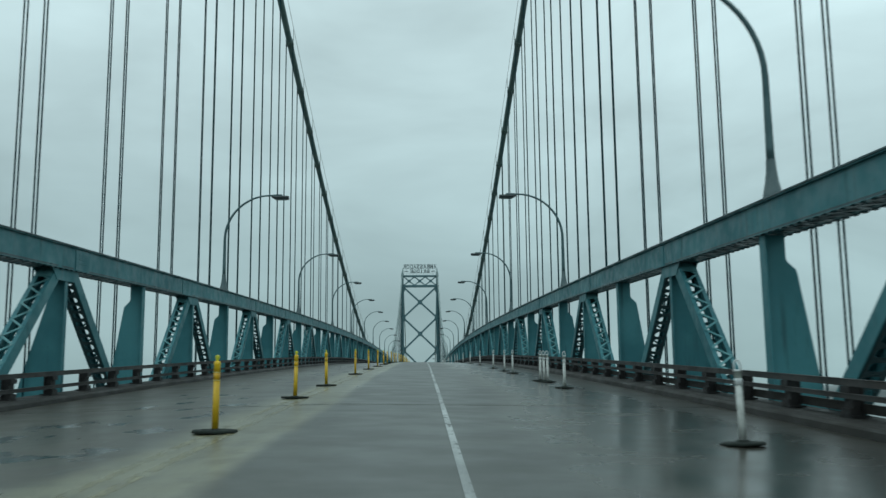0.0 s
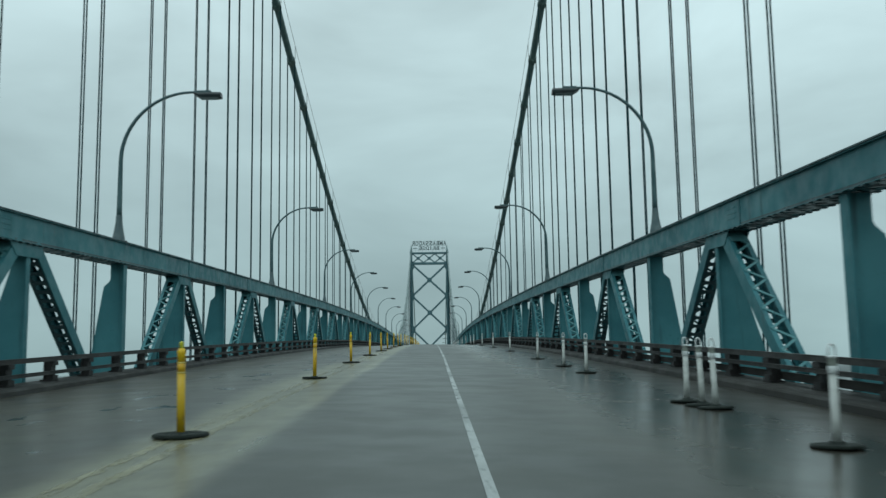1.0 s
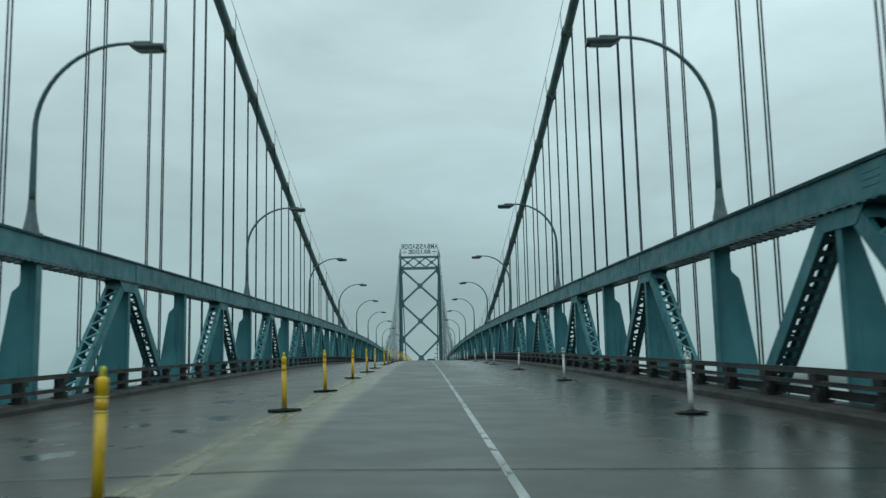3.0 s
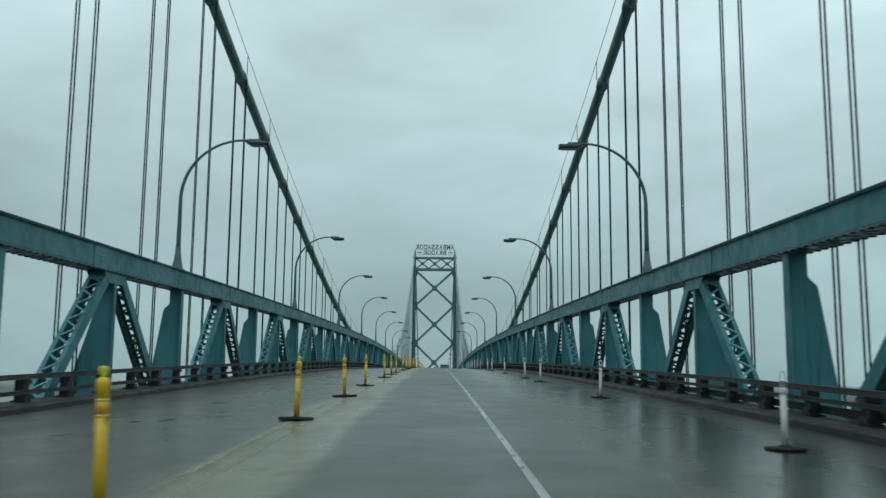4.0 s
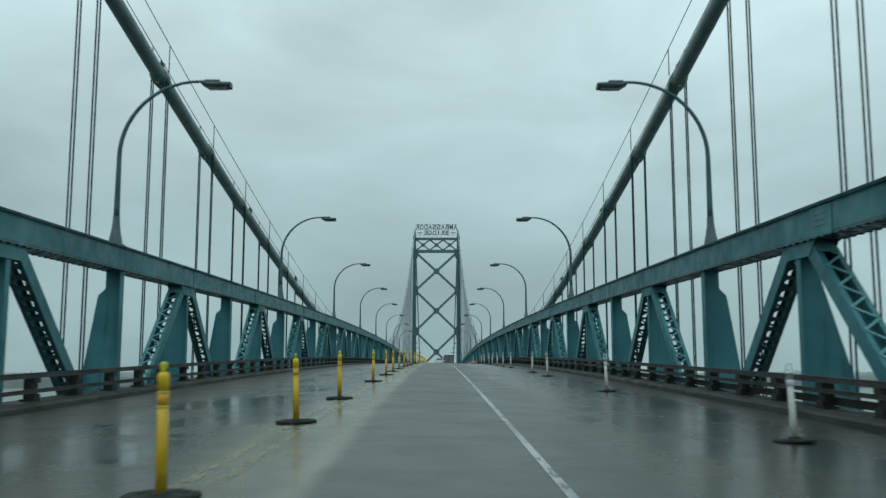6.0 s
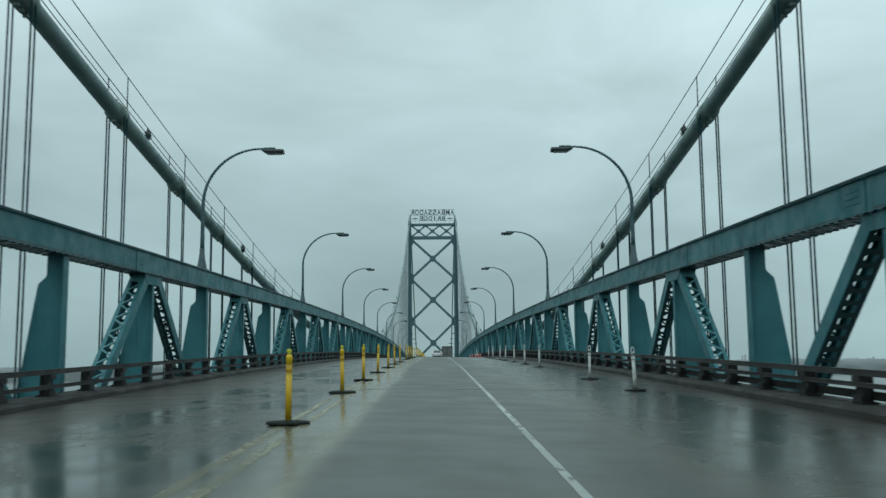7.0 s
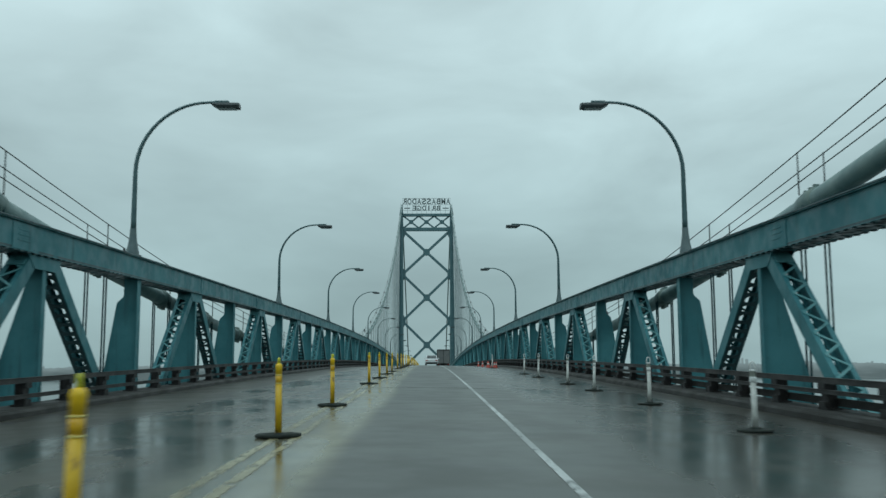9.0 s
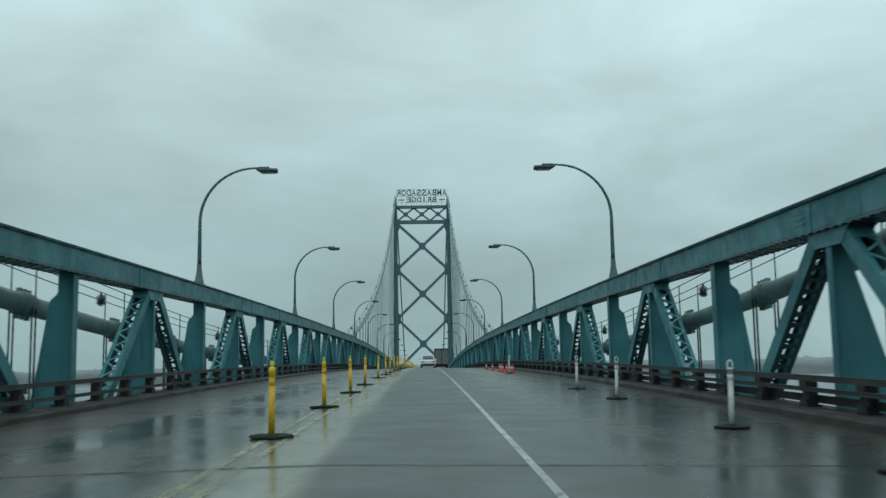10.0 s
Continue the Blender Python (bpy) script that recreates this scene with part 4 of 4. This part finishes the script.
LEFT_POSTS = [13.4, 21.9, 28.6, 40.7, 51.2, 60.9, 71.0, 78.1, 87.65, 95.9, 103.75, 115.2, 122.5, 129.1, 139.9, 147.8, 154.6, 161.55, 168.8, 176.5, 183.4, 195.95, 203.0, 210.3, 217.2, 227.0]
RIGHT_POSTS = [(5.52, 11.9), (5.62, 27.5), (5.76, 32.1), (5.70, 32.6), (5.64, 33.3), (5.60, 43.2), (5.62, 47.7), (5.60, 55.0), (5.72, 69.6), (5.72, 84.2), (5.68, 98.4), (5.62, 113.4), (5.62, 120.5), (5.60, 134.6),
               (5.62, 149.3), (5.62, 156.1), (5.66, 170.8), (5.64, 177.9), (5.64, 184.8), (5.62, 191.9), (5.62, 197.3), (5.62, 206.3), (5.62, 212.6), (5.62, 237.0)]


def build_posts():
    rng = random.Random(9)
    ya, wh = None, None
    ys = LEFT_POSTS + [234.6 + 6.9 * k for k in range(40)]
    for y in ys:
        x = -1.55 + rng.uniform(-0.03, 0.03)
        at = pose(x, y, road_z(y) + crown(x) + 0.004, rng.uniform(-1.5, 1.5), rng.uniform(-1.5, 1.5), rng.uniform(0, 180))
        if ya is None:
            ya = yellow_post(at)
        else:
            copy_thing(ya, at)
    for x, y in RIGHT_POSTS:
        at = pose(x, y, road_z(y) + crown(x) + 0.004, rng.uniform(-1.5, 1.5), rng.uniform(-2.2, 2.2), rng.uniform(-20, 20))
        if wh is None:
            wh = white_post(at)
        else:
            copy_thing(wh, at)


build_posts()


# ---- traffic cones, car and truck ahead ----
def build_cones():
    first = None
    for x, y in ((5.95, 239.5), (6.25, 241.4), (5.70, 242.6), (6.05, 243.6), (5.80, 245.4), (5.95, 248.0), (5.75, 252.5), (5.65, 258.0)):
        at = pose(x, y, road_z(y) + crown(x) + 0.002, 0, 0, 17 * y)
        if first is not None:
            copy_thing(first, at)
            continue
        c = thing("traffic_cone", "orange traffic cone with a white sleeve on wet deck", "traffic cone", "cones by the outer lane", at=at)
        part("body", made(lambda bm: lathe(bm, [(0.12, 0.03), (0.105, 0.07), (0.03, 0.50), (0.02, 0.51)], 16)), ORANGE, c)
        part("foot", made(lambda bm: add_box(bm, -0.16, 0.16, -0.16, 0.16, 0.0, 0.03)), ORANGE, c)
        part("white_sleeve", made(lambda bm: lathe(bm, [(0.078, 0.24), (0.056, 0.36)], 16)), WHITE_POST, c, "white reflective sleeve")
        first = c


def wheel(parent, x, y, r, w):
    t = part("wheel", made(lambda bm: [lathe(bm, [(r * 0.6, -w / 2), (r * 0.95, -w / 2), (r, -w / 2 + 0.03), (r, w / 2 - 0.03), (r * 0.95, w / 2), (r * 0.6, w / 2)], 20)]), CAR_TYRE, parent, "black tyre", at=pose(x, y, r, 0, 90, 0))
    part("rim", made(lambda bm: lathe(bm, [(r * 0.58, -w / 2 - 0.005), (r * 0.58, w / 2 + 0.005)], 16)), BAND_GREY, t, "grey metal rim")


def loft(bm, sections):
    """Closed skin over sections of equal length along y."""
    rings = [[bm.verts.new((x, y, z)) for x, z in sec] for y, sec in sections]
    n = len(rings[0])
    for ra, rb in zip(rings, rings[1:]):
        for k in range(n):
            f = bm.faces.new((ra[k], ra[(k + 1) % n], rb[(k + 1) % n], rb[k]))
            f.smooth = True
    bm.faces.new(rings[0][::-1])
    bm.faces.new(rings[-1])


def build_car():
    y = 292.0
    car = thing("car", "white saloon car driving ahead in the middle lane", "car", at=pose(1.0, y, road_z(y) + crown(1.8), math.degrees(math.atan(slope(y)))))

    def sec(w, z0, z1, bulge):
        return [(-w, z0), (w, z0), (w + bulge, (z0 + z1) / 2), (w - 0.05, z1), (-w + 0.05, z1), (-w - bulge, (z0 + z1) / 2)]

    body = part("body", made(lambda bm: loft(bm, [(-2.35, sec(0.74, 0.35, 0.78, 0.03)), (-2.2, sec(0.86, 0.24, 0.95, 0.04)), (-1.3, sec(0.88, 0.2, 0.97, 0.05)), (0.9, sec(0.88, 0.2, 0.95, 0.05)), (2.1, sec(0.86, 0.22, 0.78, 0.04)), (2.35, sec(0.7, 0.3, 0.6, 0.03))])), CAR_WHITE, car)
    part("cabin", made(lambda bm: loft(bm, [(-1.85, sec(0.74, 0.93, 0.96, 0.0)), (-1.1, sec(0.70, 0.94, 1.40, 0.04)), (0.2, sec(0.70, 0.94, 1.44, 0.04)), (1.1, sec(0.76, 0.93, 0.96, 0.0))])), CAR_WHITE, car)
    part("rear_window", made(lambda bm: loft(bm, [(-1.86, [(-0.66, 0.985), (0.66, 0.985), (0.66, 0.995), (-0.66, 0.995)]), (-1.17, [(-0.58, 1.385), (0.58, 1.385), (0.58, 1.40), (-0.58, 1.40)])])), CAR_GLASS, car, "dark sloping rear window")
    for s in (-1, 1):
        part("tail_lamp", made(lambda bm: add_box(bm, min(s * 0.50, s * 0.80), max(s * 0.50, s * 0.80), -2.36, -2.26, 0.66, 0.79)), CAR_LIGHT, body)
        part("mirror", made(lambda bm: add_box(bm, min(s * 0.86, s * 1.05), max(s * 0.86, s * 1.05), 0.55, 0.67, 0.92, 1.06)), CAR_WHITE, body)
        for yy in (-1.4, 1.4):
            wheel(car, s * 0.78, yy, 0.33, 0.22)
    part("bumper", made(lambda bm: add_box(bm, -0.78, 0.78, -2.40, -2.2, 0.28, 0.48)), CAR_GLASS, car, "dark lower bumper")


def build_truck():
    y = 356.0
    truck = thing("truck", "grey box lorry driving ahead in the outer lane", "lorry", at=pose(3.6, y, road_z(y) + crown(4.6), math.degrees(math.atan(slope(y)))))
    box = part("cargo_box", made(lambda bm: add_box(bm, -1.28, 1.28, -6.0, 3.2, 1.0, 3.75)), TRUCK_BOX, truck)
    for x in (-1.29, 1.21, -0.04):
        part("door_post", made(lambda bm: add_box(bm, x, x + 0.08, -6.06, -6.0, 1.0, 3.75)), RAIL_POST, box)
    part("header", made(lambda bm: add_box(bm, -1.28, 1.28, -6.06, -6.0, 3.60, 3.78)), RAIL_POST, box)
    part("chassis", made(lambda bm: add_box(bm, -0.5, 0.5, -5.8, 5.4, 0.62, 1.0)), RAIL_POST, truck)
    part("cab", made(lambda bm: loft(bm, [(3.4, [(-1.15, 0.7), (1.15, 0.7), (1.15, 2.9), (-1.15, 2.9)]), (5.0, [(-1.15, 0.6), (1.15, 0.6), (1.1, 2.8), (-1.1, 2.8)]), (5.6, [(-1.1, 0.6), (1.1, 0.6), (1.05, 1.8), (-1.05, 1.8)])])), TRUCK_BOX, truck)
    part("rear_bumper", made(lambda bm: add_box(bm, -1.2, 1.2, -6.0, -5.9, 0.5, 0.62)), RAIL_POST, truck)
    for s in (-1, 1):
        part("tail_lamp", made(lambda bm: add_box(bm, min(s * 0.9, s * 1.15), max(s * 0.9, s * 1.15), -6.05, -5.95, 0.72, 0.84)), CAR_LIGHT, truck)
        for yy in (-4.4, 4.4):
            wheel(truck, s * 1.02, yy, 0.5, 0.3)


build_cones()
build_car()
build_truck()
